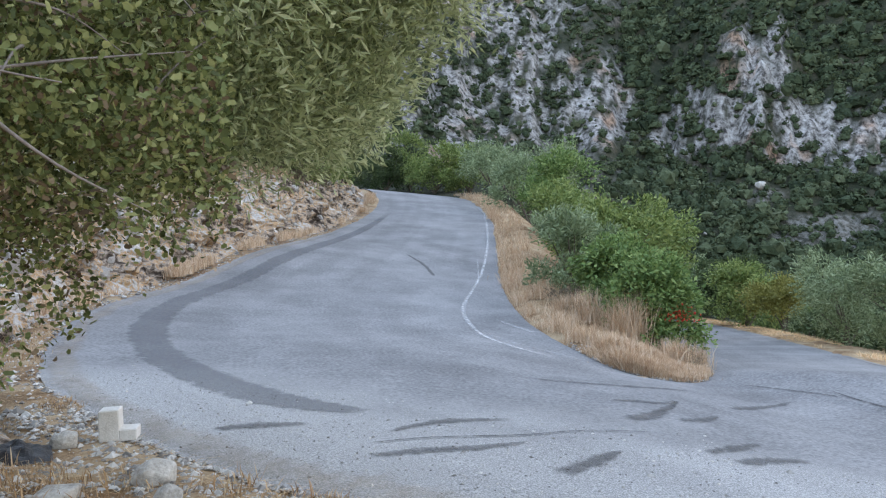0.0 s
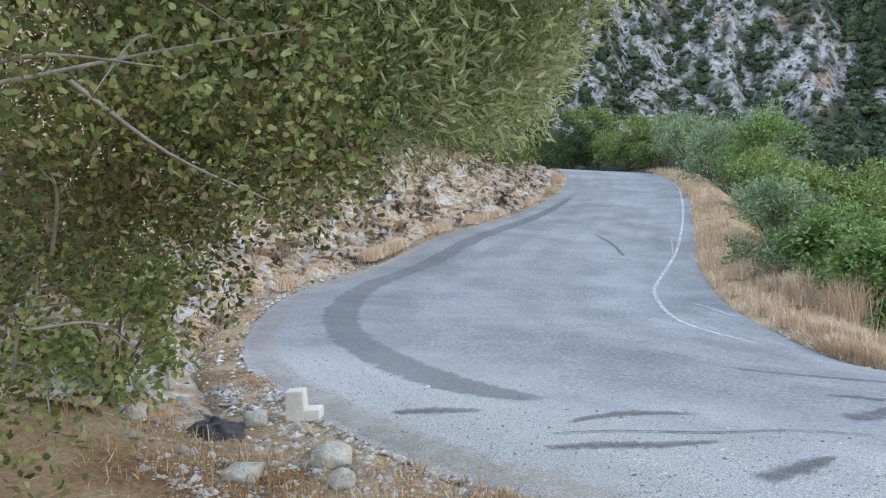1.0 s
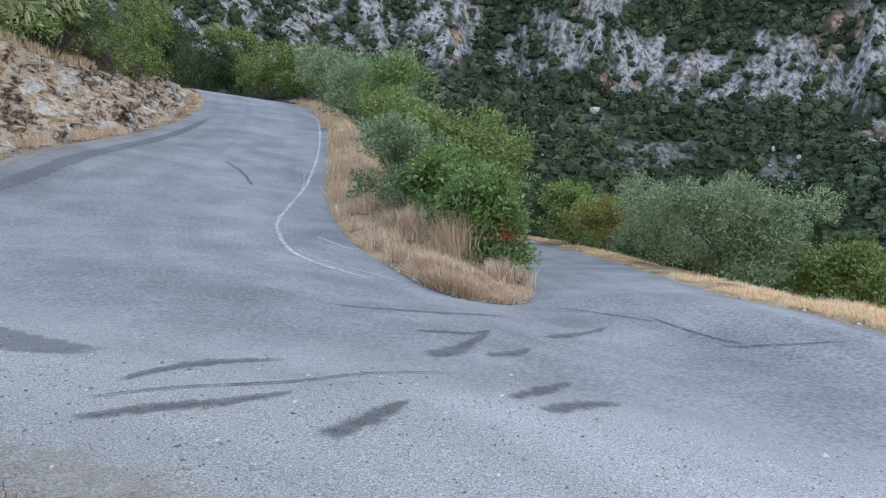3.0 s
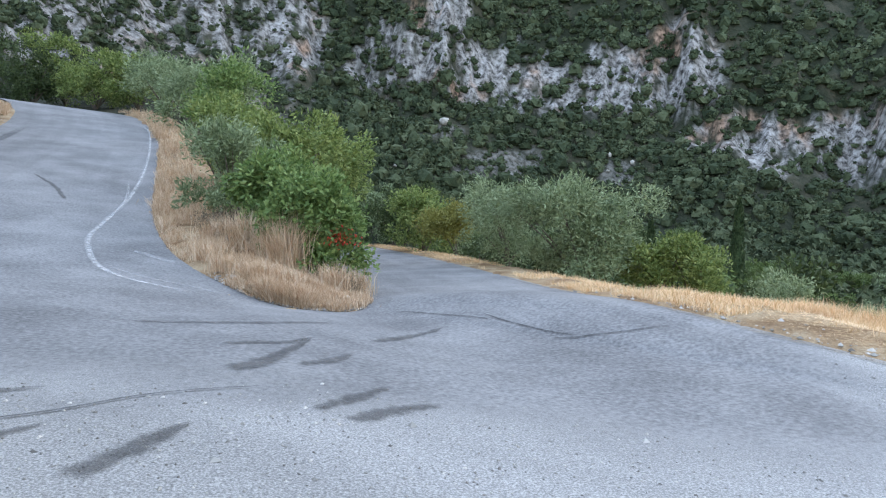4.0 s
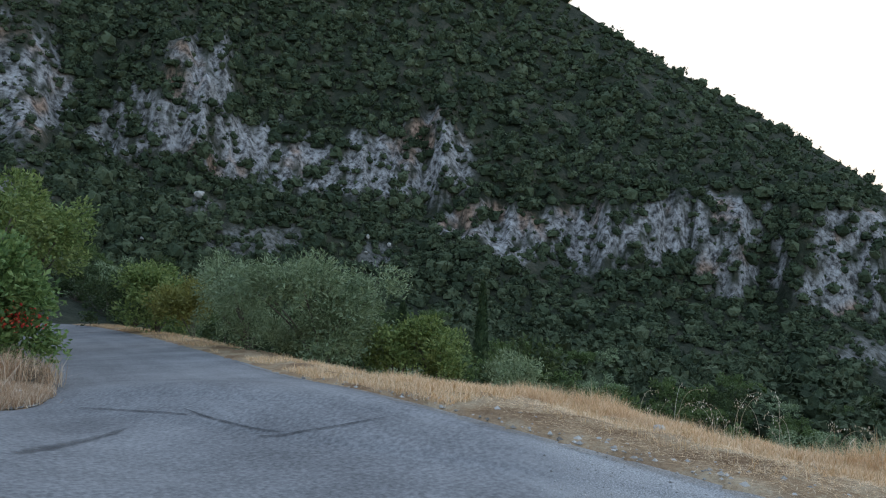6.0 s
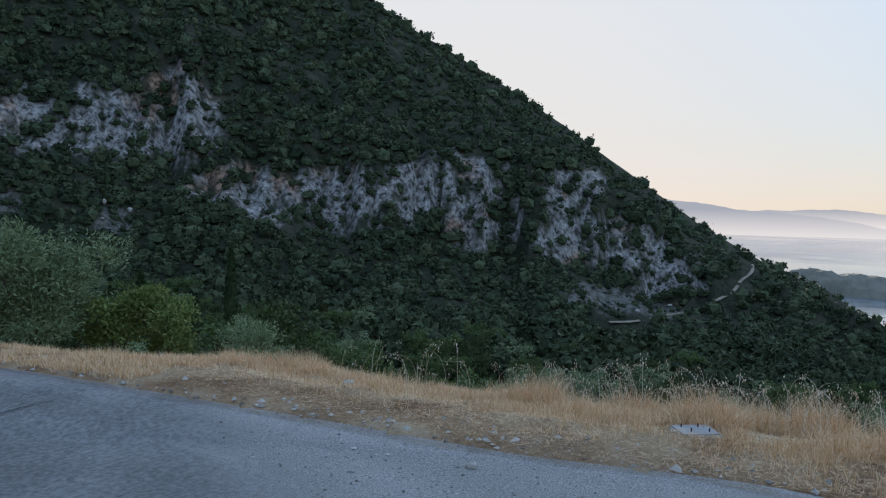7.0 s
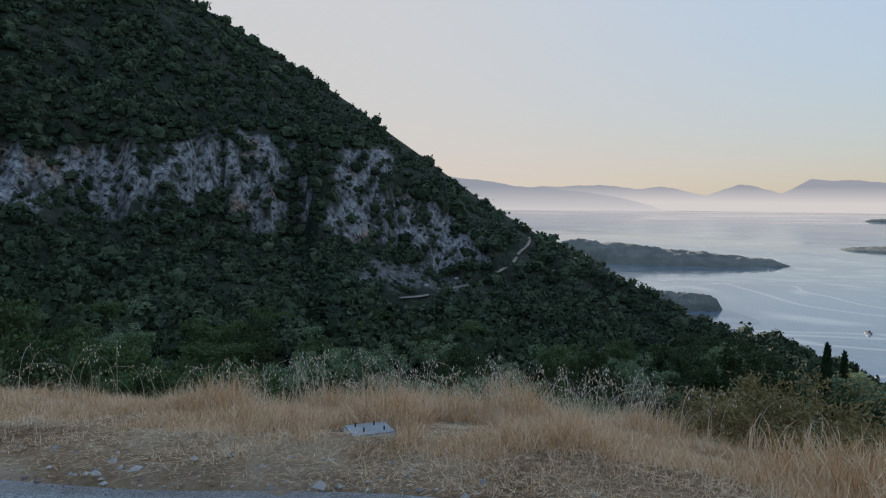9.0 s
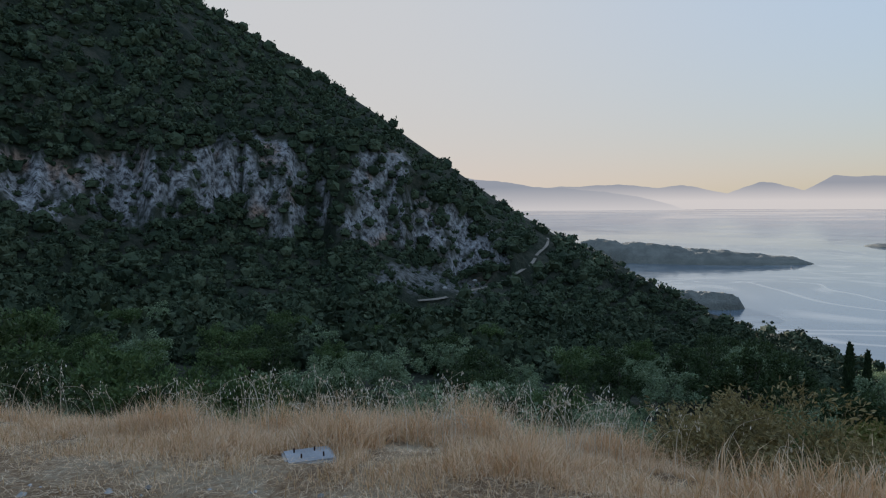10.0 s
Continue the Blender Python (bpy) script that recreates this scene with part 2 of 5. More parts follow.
M_STRAW = material("straw", [(0.15, (0.50, 0.31, 0.12)), (0.45, (0.84, 0.58, 0.34)), (0.8, (0.92, 0.75, 0.52))], 0.7, 0.85, 0, island=0.55)
M_STRAW_DULL = material("dull_straw", [(0.15, (0.37, 0.21, 0.12)), (0.45, (0.61, 0.44, 0.29)), (0.8, (0.80, 0.66, 0.50))], 0.7, 0.85, 0, island=0.55)
M_CYPRESS = material("cypress_leaf", [(0.25, (0.02, 0.04, 0.016)), (0.5, (0.045, 0.075, 0.03)), (0.75, (0.085, 0.12, 0.05))], 1.0, 0.9, 0.8, 6, bump_dist=0.1)
M_LITTER = material("brown_litter", [(0.2, (0.26, 0.14, 0.065)), (0.5, (0.46, 0.30, 0.16)), (0.8, (0.66, 0.52, 0.34))], 0.7, 0.9, 0, island=0.6)
M_OAT = material("oat_spikelet", [(0.2, (0.58, 0.48, 0.33)), (0.8, (0.88, 0.82, 0.68))], 1.0, 0.8, 0, island=0.6)
M_BOAT = material("boat_hull", [(0.3, (0.10, 0.11, 0.13)), (0.7, (0.22, 0.23, 0.25))], 1, 0.5, 0, 9)
M_SEA = material("sea_water", [(0.4, (0.13, 0.165, 0.20)), (0.6, (0.16, 0.20, 0.235))], 0.006, 0.16, 0.03, 0.10, bump_dist=0.4)


def slicks(m):
    """Smooth streaks on the water: the ripples come and go along winding bands."""
    n, l = m.node_tree.nodes, m.node_tree.links
    co = n.new("ShaderNodeTexCoord")
    mp = n.new("ShaderNodeMapping")
    mp.inputs["Scale"].default_value, mp.inputs["Rotation"].default_value = (0.0035, 0.0014, 1), (0, 0, 0.25)
    l.new(co.outputs["Object"], mp.inputs[0])
    tex = n.new("ShaderNodeTexNoise")
    tex.inputs["Scale"].default_value, tex.inputs["Detail"].default_value, tex.inputs["Distortion"].default_value = 1.0, 4, 1.2
    l.new(mp.outputs[0], tex.inputs["Vector"])
    mr = n.new("ShaderNodeMapRange")
    mr.inputs[1].default_value, mr.inputs[2].default_value, mr.inputs[3].default_value, mr.inputs[4].default_value = 0.45, 0.60, 0.13, 0.05
    l.new(tex.outputs[0], mr.inputs[0])
    l.new(mr.outputs[0], n["Principled BSDF"].inputs["Roughness"])
    # thin winding bands: reflected bright sky painted into the base colour
    mp2 = n.new("ShaderNodeMapping")
    mp2.inputs["Scale"].default_value, mp2.inputs["Rotation"].default_value = (0.0045, 0.0022, 1), (0, 0, 0.5)
    l.new(co.outputs["Object"], mp2.inputs[0])
    sky_sheen = n.new("ShaderNodeTexNoise")
    sky_sheen.inputs["Scale"].default_value, sky_sheen.inputs["Detail"].default_value, sky_sheen.inputs["Distortion"].default_value = 0.8, 2, 2.2
    l.new(mp2.outputs[0], sky_sheen.inputs["Vector"])
    ramp = n.new("ShaderNodeValToRGB")
    for i, (p, c) in enumerate([(0.44, 0.0), (0.465, 0.8), (0.48, 0.0), (0.56, 0.0), (0.60, 0.7), (0.63, 0.1)]):
        e_ = ramp.color_ramp.elements[i] if i < 2 else ramp.color_ramp.elements.new(p)
        e_.position, e_.color = p, (c, c, c, 1)
    l.new(sky_sheen.outputs[0], ramp.inputs[0])
    mix = n.new("ShaderNodeMix")
    mix.data_type = "RGBA"
    b = n["Principled BSDF"]
    l.new(b.inputs["Base Color"].links[0].from_socket, mix.inputs[6])
    mix.inputs[7].default_value = (0.42, 0.42, 0.40, 1)
    l.new(ramp.outputs[0], mix.inputs[0])
    l.new(mix.outputs[2], b.inputs["Base Color"])
    return m


slicks(M_SEA)
M_SEA.node_tree.nodes["Principled BSDF"].inputs["Specular IOR Level"].default_value = 0.5
M_SEA.node_tree.nodes["Principled BSDF"].inputs["IOR"].default_value = 1.36


def haze_glow_material(name, low, high, z0, z1):
    """Far mountains that glow, the morning haze painted into their colour, paler towards the water."""
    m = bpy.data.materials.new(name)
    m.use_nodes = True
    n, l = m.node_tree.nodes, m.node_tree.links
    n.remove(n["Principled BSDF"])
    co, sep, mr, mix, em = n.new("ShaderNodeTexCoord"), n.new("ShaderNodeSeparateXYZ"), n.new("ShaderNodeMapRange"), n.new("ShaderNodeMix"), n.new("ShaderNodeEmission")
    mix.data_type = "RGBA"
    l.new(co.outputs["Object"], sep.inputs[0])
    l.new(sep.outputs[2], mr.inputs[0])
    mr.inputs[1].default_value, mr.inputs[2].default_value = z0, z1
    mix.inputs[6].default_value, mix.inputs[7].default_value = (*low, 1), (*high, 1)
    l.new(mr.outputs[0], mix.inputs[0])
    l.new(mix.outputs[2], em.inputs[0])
    em.inputs[1].default_value = HAZE_GLOW
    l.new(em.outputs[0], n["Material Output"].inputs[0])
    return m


# strength of the glow that carries the painted haze
HAZE_GLOW = 0.275
M_FAR_1 = haze_glow_material("far_headland", (0.80, 0.72, 0.62), (0.40, 0.40, 0.40), -105, 30)
M_FAR_2 = haze_glow_material("far_ridges", (0.86, 0.76, 0.64), (0.43, 0.42, 0.41), -60, 35)


# ---- mesh helpers ----
def mesh_object(name, verts, faces, mat=None, parent=None, smooth=False, label=""):
    me = bpy.data.meshes.new(name)
    me.from_pydata(np.asarray(verts).tolist(), [], faces if isinstance(faces, list) else faces.tolist())
    if mat:
        me.materials.append(mat)
    if smooth:
        me.polygons.foreach_set("use_smooth", np.ones(len(me.polygons), bool))
    me.update()
    ob = new(name, me)
    if parent:
        ob.parent = parent
    if label:
        ob["label"] = label
    return ob


def part(name, bm, mat, parent, label="", smooth=False):
    me = bpy.data.meshes.new(name)
    bm.to_mesh(me)
    bm.free()
    me.materials.append(mat)
    if smooth:
        me.polygons.foreach_set("use_smooth", np.ones(len(me.polygons), bool))
    ob = new(name, me)
    ob.parent = parent
    if label:
        ob["label"] = label
    return ob


def empty(name, m):
    ob = new(name)
    ob.matrix_world = m
    ob.empty_display_size = 0.2
    return ob


def smoothstep(a, b, x):
    t = np.clip((x - a) / (b - a), 0, 1)
    return t * t * (3 - 2 * t)


_tab = np.random.default_rng(7).random((256, 256))


def vnoise(x, y):
    """Smooth value noise in 0..1 on a plane."""
    xi, yi = np.floor(x).astype(int), np.floor(y).astype(int)
    fx, fy = x - xi, y - yi
    fx, fy = fx * fx * (3 - 2 * fx), fy * fy * (3 - 2 * fy)
    g = lambda i, j: _tab[i % 256, j % 256]
    return (g(xi, yi) * (1 - fx) + g(xi + 1, yi) * fx) * (1 - fy) + (g(xi, yi + 1) * (1 - fx) + g(xi + 1, yi + 1) * fx) * fy


def fbm(x, y, octaves=5):
    v, amp = 0, 0.5
    for _ in range(octaves):
        v = v + amp * vnoise(x, y)
        x, y, amp = x * 2.03 + 17.3, y * 2.03 + 5.1, amp * 0.5
    return v


def spline(points, n):
    """Catmull-Rom through the points, n samples a span."""
    p = np.array(points, float)
    p = np.vstack([2 * p[0] - p[1], p, 2 * p[-1] - p[-2]])
    out = []
    for i in range(1, len(p) - 2):
        u = np.linspace(0, 1, n, endpoint=False)[:, None]
        a, b, c, d = p[i - 1:i + 3]
        out.append(0.5 * (2 * b + (c - a) * u + (2 * a - 5 * b + 4 * c - d) * u**2 + (3 * b - a - 3 * c + d) * u**3))
    return np.vstack(out + [p[-2:-1]])


# dark marks on the road: points and widths
STAINS = [
    ([(-0.85, 6.2), (0.3, 6.0), (0.95, 6.25), (1.6, 6.75)], [0.10, 0.16, 0.13, 0.06]),
    ([(0.05, 4.84), (0.4, 4.92), (0.67, 5.0), (0.95, 5.39)], [0.10, 0.20, 0.13, 0.06]),
    ([(-0.02, 3.92), (0.30, 4.16), (0.62, 4.69), (0.98, 5.44)], [0.26, 0.30, 0.16, 0.06]),
    ([(0.5, 4.07), (0.88, 4.35), (1.15, 4.72)], [0.12, 0.20, 0.06]),
    ([(1.5, 5.38), (1.98, 5.9), (2.95, 6.89)], [0.16, 0.26, 0.06]),
    ([(0.35, 2.95), (0.74, 3.25), (1.08, 3.58)], [0.14, 0.22, 0.06]),
    ([(-0.85, 2.22), (-0.53, 2.57), (-0.24, 2.89)], [0.26, 0.26, 0.10]),
    ([(0.5, 2.74), (0.91, 2.98), (1.28, 3.12)], [0.18, 0.30, 0.10]),
    ([(-2.2, 2.66), (-1.8, 2.77), (-1.35, 2.85), (-0.85, 3.06)], [0.14, 0.24, 0.18, 0.06]),
    ([(-2.05, 3.3), (-1.85, 3.5), (-1.55, 3.67), (-0.9, 3.73)], [0.08, 0.16, 0.22, 0.07]),
    ([(-3.5, 3.32), (-3.13, 3.46), (-2.65, 3.54)], [0.14, 0.26, 0.08]),
    ([(-2.9, 21.5), (-2.2, 19.5), (-1.8, 17.5)], [0.14, 0.20, 0.14]),
]
CRACKS = [
    [(3.5, 5.6), (3.78, 5.32), (4.25, 5.04), (4.75, 4.84)],
    [(3.45, 7.1), (3.5, 6.4), (3.62, 5.8), (3.8, 5.3)],
    [(-2.3, 2.95), (-1.75, 3.12), (-1.0, 3.2), (-0.4, 3.42), (0.4, 3.5)],
    [(2.7, 8.5), (3.1, 7.5), (3.5, 6.5)],
]

# ---- road: a hairpin, outer edge and inner edge (x, y, z) ----
OUTER = [(-20, 57, 6.0), (-11, 50, 5.3), (-6.2, 42, 4.55), (-5.1, 35.5, 3.2), (-5.9, 26.7, 2.06), (-6.9, 18.5, 1.5), (-7.5, 14.4, 0.95), (-7.8, 11.0, 0.75), (-7.2, 8.2, 0.65), (-5.9, 5.2, 0.52),
         (-4.3, 3.4, 0.40), (-3.0, 2.3, 0.33), (-1.9, 1.55, 0.32), (-0.7, 0.5, 0.27), (0.8, -1.6, 0.15), (3.4, -3.4, -0.02), (5.75, -1.4, -0.14), (5.5, 1.0, -0.13), (5.3, 3.3, -0.11), (5.2, 6.0, -0.15),
         (6.6, 10.2, -0.78), (8.3, 17.3, -1.5), (10.2, 28, -2.45), (11.2, 38, -3.3), (13, 52, -4.8)]
INNER = [(-13, 66, 6.0), (-5, 57, 5.0), (-0.3, 45, 3.95), (0.65, 33, 2.45), (0.45, 26.5, 1.5), (0.1, 20, 0.62), (-0.05, 16, 0.28), (0.05, 12.7, 0.06), (0.3, 10.8, -0.05), (0.65, 9.6, -0.16),
         (1.0, 9.15, -0.3), (1.25, 8.95, -0.38), (1.5, 8.85, -0.44), (1.7, 8.8, -0.47), (1.9, 8.78, -0.5), (2.1, 8.8, -0.53), (2.3, 8.9, -0.56), (2.5, 9.05, -0.58), (2.7, 9.4, -0.6), (2.9, 9.9, -0.64),
         (3.25, 12.2, -0.85), (4.4, 18, -1.5), (6.0, 28.5, -2.45), (7.0, 38, -3.3), (8.5, 52, -4.8)]
PER = 12
edge_o, edge_i = spline(OUTER, PER), spline(INNER, PER)
ACROSS = 40
u = np.linspace(0, 1, ACROSS)[None, :, None]
road_grid = edge_o[:, None, :] * (1 - u) + edge_i[:, None, :] * u
NS = len(edge_o)
# the bend lies flat on its outer side and dips towards the inner tip
bend = 1 + 1.3 * np.interp(np.arange(NS) / PER, [8, 10, 19, 21], [0, 1, 1, 0])[:, None]
road_grid[:, :, 2] = edge_o[:, None, 2] + (edge_i[:, None, 2] - edge_o[:, None, 2]) * u[:, :, 0] ** bend
road_grid[:, :, 2] += (fbm(road_grid[:, :, 0] * 0.8, road_grid[:, :, 1] * 0.8, 3) - 0.44) * 0.014
idx = np.arange(NS * ACROSS).reshape(NS, ACROSS)
quads = np.stack([idx[:-1, :-1], idx[:-1, 1:], idx[1:, 1:], idx[1:, :-1]], -1).reshape(-1, 4)
road = mesh_object("road", road_grid.reshape(-1, 3), quads, M_ASPHALT, smooth=True)
tagged(road, "worn grey asphalt hairpin road with loose gravel", "road", kind="structure")
# where loose gravel covers the surface: the near, outer part of the bend
rx, ry = road_grid[:, :, 0].ravel(), road_grid[:, :, 1].ravel()
SMOOTH_EDGE = [(-9, 5.0), (-5.0, 5.6), (-3.2, 4.9), (-1.0, 3.9), (0.6, 3.2), (2.0, 2.6), (3.6, 1.4), (4.1, 1.7), (4.5, 2.6), (5.1, 3.5), (6, 4.6)]
line_y = np.interp(rx, [p[0] for p in SMOOTH_EDGE], [p[1] for p in SMOOTH_EDGE])
gravel = smoothstep(0.9, -0.9, ry - line_y + (fbm(rx * 1.5, ry * 1.5) - 0.47) * 1.2)
road.data.attributes.new("gravel", "FLOAT", "POINT").data.foreach_set("value", gravel.astype(np.float32))
lane_u, lane_s = np.meshgrid(np.linspace(0, 1, ACROSS), np.arange(NS) / PER)
wear = 0.5 * vnoise(lane_u * 13 + 3, lane_s * 0.4) + 0.5 * vnoise(lane_u * 31 + 8, lane_s * 0.7 + 5)
road.data.attributes.new("wear", "FLOAT", "POINT").data.foreach_set("value", wear.ravel().astype(np.float32))
road_tree = BVHTree.FromPolygons([Vector(v) for v in road_grid.reshape(-1, 3)], [tuple(q) for q in quads.tolist()])


def road_z(x, y):
    hit = road_tree.ray_cast(Vector((x, y, 50)), Vector((0, 0, -1)))[0]
    return hit.z if hit else None


def ribbon(name, pts, width, mat, parent, lift=0.005, n=14, label="", jag=0.0):
    """A painted or patched band that lies on the road, with a fading edge."""
    c = spline([(*p, 0) for p in pts], n)[:, :2]
    d = np.gradient(c, axis=0)
    d /= np.linalg.norm(d, axis=1, keepdims=True)
    side = np.stack([-d[:, 1], d[:, 0]], 1)
    w = np.interp(np.linspace(0, 1, len(c)), np.linspace(0, 1, len(width)), width)[:, None]
    k_ = np.arange(len(c))
    w = w * (1 + jag * 2.2 * (vnoise(k_ * 0.9 + c[0, 0] * 7, k_ * 0 + c[0, 1] * 5) - 0.4))[:, None]
    c = c + side * (jag * 0.7 * w[:, 0] * (vnoise(k_ * 0.7 + c[0, 1] * 9, k_ * 0 + 3.7) - 0.5))[:, None]
    cols = np.linspace(-1, 1, 7)
    v, fade = [], []
    for k in range(len(c)):
        for q in cols:
            x, y = c[k] + side[k] * w[k] * 0.5 * q
            z = road_z(x, y)
            v.append((x, y, (z if z is not None else 0) + lift))
            end = min(k, len(c) - 1 - k) / max(4, len(c) * 0.12)
            fade.append(min(1, 1.35 * (1 - abs(q)) + 0.0) * min(1, end))
    ii = np.arange(len(c) * 7).reshape(-1, 7)
    f = np.stack([ii[:-1, :-1], ii[:-1, 1:], ii[1:, 1:], ii[1:, :-1]], -1).reshape(-1, 4)[:, ::-1]
    ob = mesh_object(name, v, f, mat, parent, smooth=True, label=label)
    ob.data.attributes.new("fade", "FLOAT", "POINT").data.foreach_set("value", np.array(fade, np.float32))
    return ob


LINE = [(-0.9, 44.5), (0.3, 37), (0.45, 33.5), (0.15, 26.5), (-0.4, 20), (-1.0, 15.2), (-1.2, 13.3), (-1.14, 11.8), (-0.95, 10.4), (-0.6, 9.4), (-0.05, 8.75), (0.55, 8.4)]
ribbon("edge_line", LINE, [0.18, 0.18, 0.17, 0.17, 0.17, 0.17, 0.17, 0.15, 0.12, 0.09], M_PAINT, road, 0.012, 20, "worn white painted edge line")
ribbon("edge_line", [(-0.5, 22), (-0.55, 19.5), (-0.75, 17)], [0.10, 0.12, 0.1], M_PAINT_OLD, road, 0.010, 14, "faded ghost of an older white line")
ribbon("edge_line", [(-0.95, 10.9), (-0.55, 9.85), (0.0, 9.2), (0.75, 8.75)], [0.05, 0.09, 0.10, 0.07], M_PAINT_OLD, road, 0.010, 14, "faded ghost of an older white line")
ribbon("edge_line", [(-0.6, 12.3), (-0.15, 11.4), (0.1, 10.9)], [0.2, 0.35, 0.2], M_PAINT_OLD, road, 0.009, 14, "pale scuffed smear beside the edge line", 0.5)
ribbon("asphalt_patch", [(-3.9, 38), (-4.6, 30), (-5.5, 22), (-6.35, 15.5), (-6.75, 12), (-6.35, 9.4), (-5.5, 7.2), (-4.7, 5.9), (-3.95, 5.0), (-3.2, 4.35), (-2.5, 4.05), (-1.9, 3.9)], [0.6, 0.65, 0.7, 0.75, 0.8, 0.85, 0.8, 0.8, 0.8, 0.75, 0.5, 0.25], M_PATCH, road, 0.007, 16, "darker repaired asphalt strip", 0.07)
for pts, w in STAINS:
    ribbon("tar_stain", pts, w, M_STAIN, road, 0.010, 14, "dark tyre and tar mark", 0.3)
for pts in CRACKS:
    ribbon("crack", pts, [0.03, 0.055, 0.045, 0.025], M_CRACK, road, 0.011, 12, "thin dark crack in the asphalt")

ribbon("dirt_edge", [tuple(edge_o[int(k * PER), :2] * 0.97 + edge_i[int(k * PER), :2] * 0.03) for k in (2.5, 4, 5, 6, 7, 8, 9, 10, 10.6, 11.2, 12, 12.8, 13.4)], [0.35, 0.4, 0.45, 0.5, 0.55, 0.6, 0.7, 0.85, 1.0, 1.0], M_DIRT, road, 0.009, 16, "sandy dirt washed over the road edge", 0.22)
ribbon("dirt_edge", [tuple(edge_o[int(k * PER), :2] * 0.97 + edge_i[int(k * PER), :2] * 0.03) for k in (15.6, 16.2, 17, 18, 19, 20, 21)], [0.22, 0.28, 0.28, 0.25, 0.2, 0.2], M_DIRT, road, 0.009, 16, "sandy dirt washed over the road edge", 0.2)

# ---- terrain ----
AZ = [-60, -30, -10, 0, 8, 13, 18, 20.5, 22, 23, 24.5, 26, 30, 36, 41, 44, 48, 52, 58, 64, 70, 76, 80, 84, 88, 92, 98, 104, 115, 140]
R60 = [26, 22, 14, 4, -3, -5, -7, -8, -8, -8.5, -9, -9.5, -10.5, -12, -13, -13, -14, -15, -16, -17, -18, -18, -18, -18, -18, -18, -17, -16.5, -15, -9]
FOOT_R = [150, 160, 190, 210, 230, 240, 250, 250, 250, 250, 250, 250, 255, 260, 260, 260, 260, 262, 265, 275, 285, 295, 300, 300, 290, 275, 255, 225, 200, 200]
FOOT_E = [10, 6, 3, 1, -1, -2, -3, -3.5, -3.8, -4, -4.2, -4.5, -5.2, -6.2, -7, -7.6, -8.2, -8.7, -9.3, -9.4, -9.4, -9.6, -10.2, -10.6, -10.9, -11, -10.9, -12.6, -15, -16]
BASE_E = [12, 10, 8, 6.5, 5, 5, 4.6, 4.3, 4.1, 4, 3.9, 3.8, 3.5, 2.9, 1.8, 0.6, -1.2, -2, -2.2, -3.3, -3.9, -6.4, -6.7, -7.5, -8.5, -9.5, -10.8, -12.4, -15, -16]
TOP_E = [14, 12, 10.5, 9, 8, 8.4, 9.6, 12, 13.2, 10.8, 12.4, 9, 7.9, 8.6, 8.4, 5.2, 4.6, 4.7, 4.4, 4, 3.2, -0.4, -3.6, -5.2, -6.2, -8.2, -10.2, -12.2, -14.5, -16]
RIDGE_E = [26, 26, 26, 26, 26, 26, 26, 25, 25, 25, 25, 25, 25, 24, 22.8, 21.4, 19.5, 17.2, 13.5, 10.2, 6.3, 1.9, -1.0, -3.3, -4.9, -7.9, -10.0, -12.1, -14.5, -16]


def far_height(r, az):
    t = lambda tab: np.interp(az, AZ, tab)
    h = lambda rr, el: 1.6 + rr * np.tan(np.radians(el))
    wob = 1 + (fbm(az * 0.35 + 40, az * 0 + 3.3, 4) - 0.47) * 0.12
    r1 = t(FOOT_R)
    r2 = r1 * 1.28 * wob
    r3 = r2 * 1.09
    r4 = r1 * 2.1
    zs = [t(R60), h(r1, t(FOOT_E)), h(r2, t(BASE_E)), h(r3, t(TOP_E)), h(r4, t(RIDGE_E))]
    rs = [60 + 0 * r1, r1, r2, r3, r4]
    z = zs[0] + 0 * r
    for i in range(4):
        k = np.clip((r - rs[i]) / (rs[i + 1] - rs[i]), 0, 1)
        z = np.where(r > rs[i], zs[i] + (zs[i + 1] - zs[i]) * k, z)
    cliff = smoothstep(rs[2] * 0.97, rs[2], r) * smoothstep(rs[3] * 1.06, rs[3], r) * smoothstep(9, 17, az)
    return np.maximum(np.where(r > r4, zs[4] - (r - r4) * 0.45, z), -140), cliff, r4


samples = np.vstack([edge_o, edge_i, road_grid[:, 2:-2:3].reshape(-1, 3)])
sample_s = np.concatenate([np.arange(NS), np.arange(NS) + 10000, np.repeat(np.arange(NS), road_grid[:, 2:-2:3].shape[1])])


def near_height(x, y):
    """The nearest point of the road: its height, distance and place along the road."""
    z, d, s, rim = np.empty_like(x), np.empty_like(x), np.empty(len(x), int), np.empty_like(x)
    for i in range(0, len(x), 4000):
        q = (x[i:i + 4000, None] - samples[None, :, 0]) ** 2 + (y[i:i + 4000, None] - samples[None, :, 1]) ** 2
        k = q.argmin(1)
        rim[i:i + 4000] = np.sqrt(q[:, :2 * NS].min(1))
        d[i:i + 4000], z[i:i + 4000], s[i:i + 4000] = np.sqrt(q[np.arange(len(k)), k]), samples[k, 2], sample_s[k]
    return z, d, s, rim


def inside(x, y, poly):
    c = np.zeros(len(x), bool)
    px, py = poly[:, 0], poly[:, 1]
    for i in range(len(poly)):
        j = i - 1
        with np.errstate(divide="ignore", invalid="ignore"):
            c ^= ((py[i] > y) != (py[j] > y)) & (x < (px[j] - px[i]) * (y - py[i]) / (py[j] - py[i]) + px[i])
    return c


road_poly = np.vstack([edge_o[:, :2], edge_i[::-1, :2]])
island_poly = edge_i[:, :2]


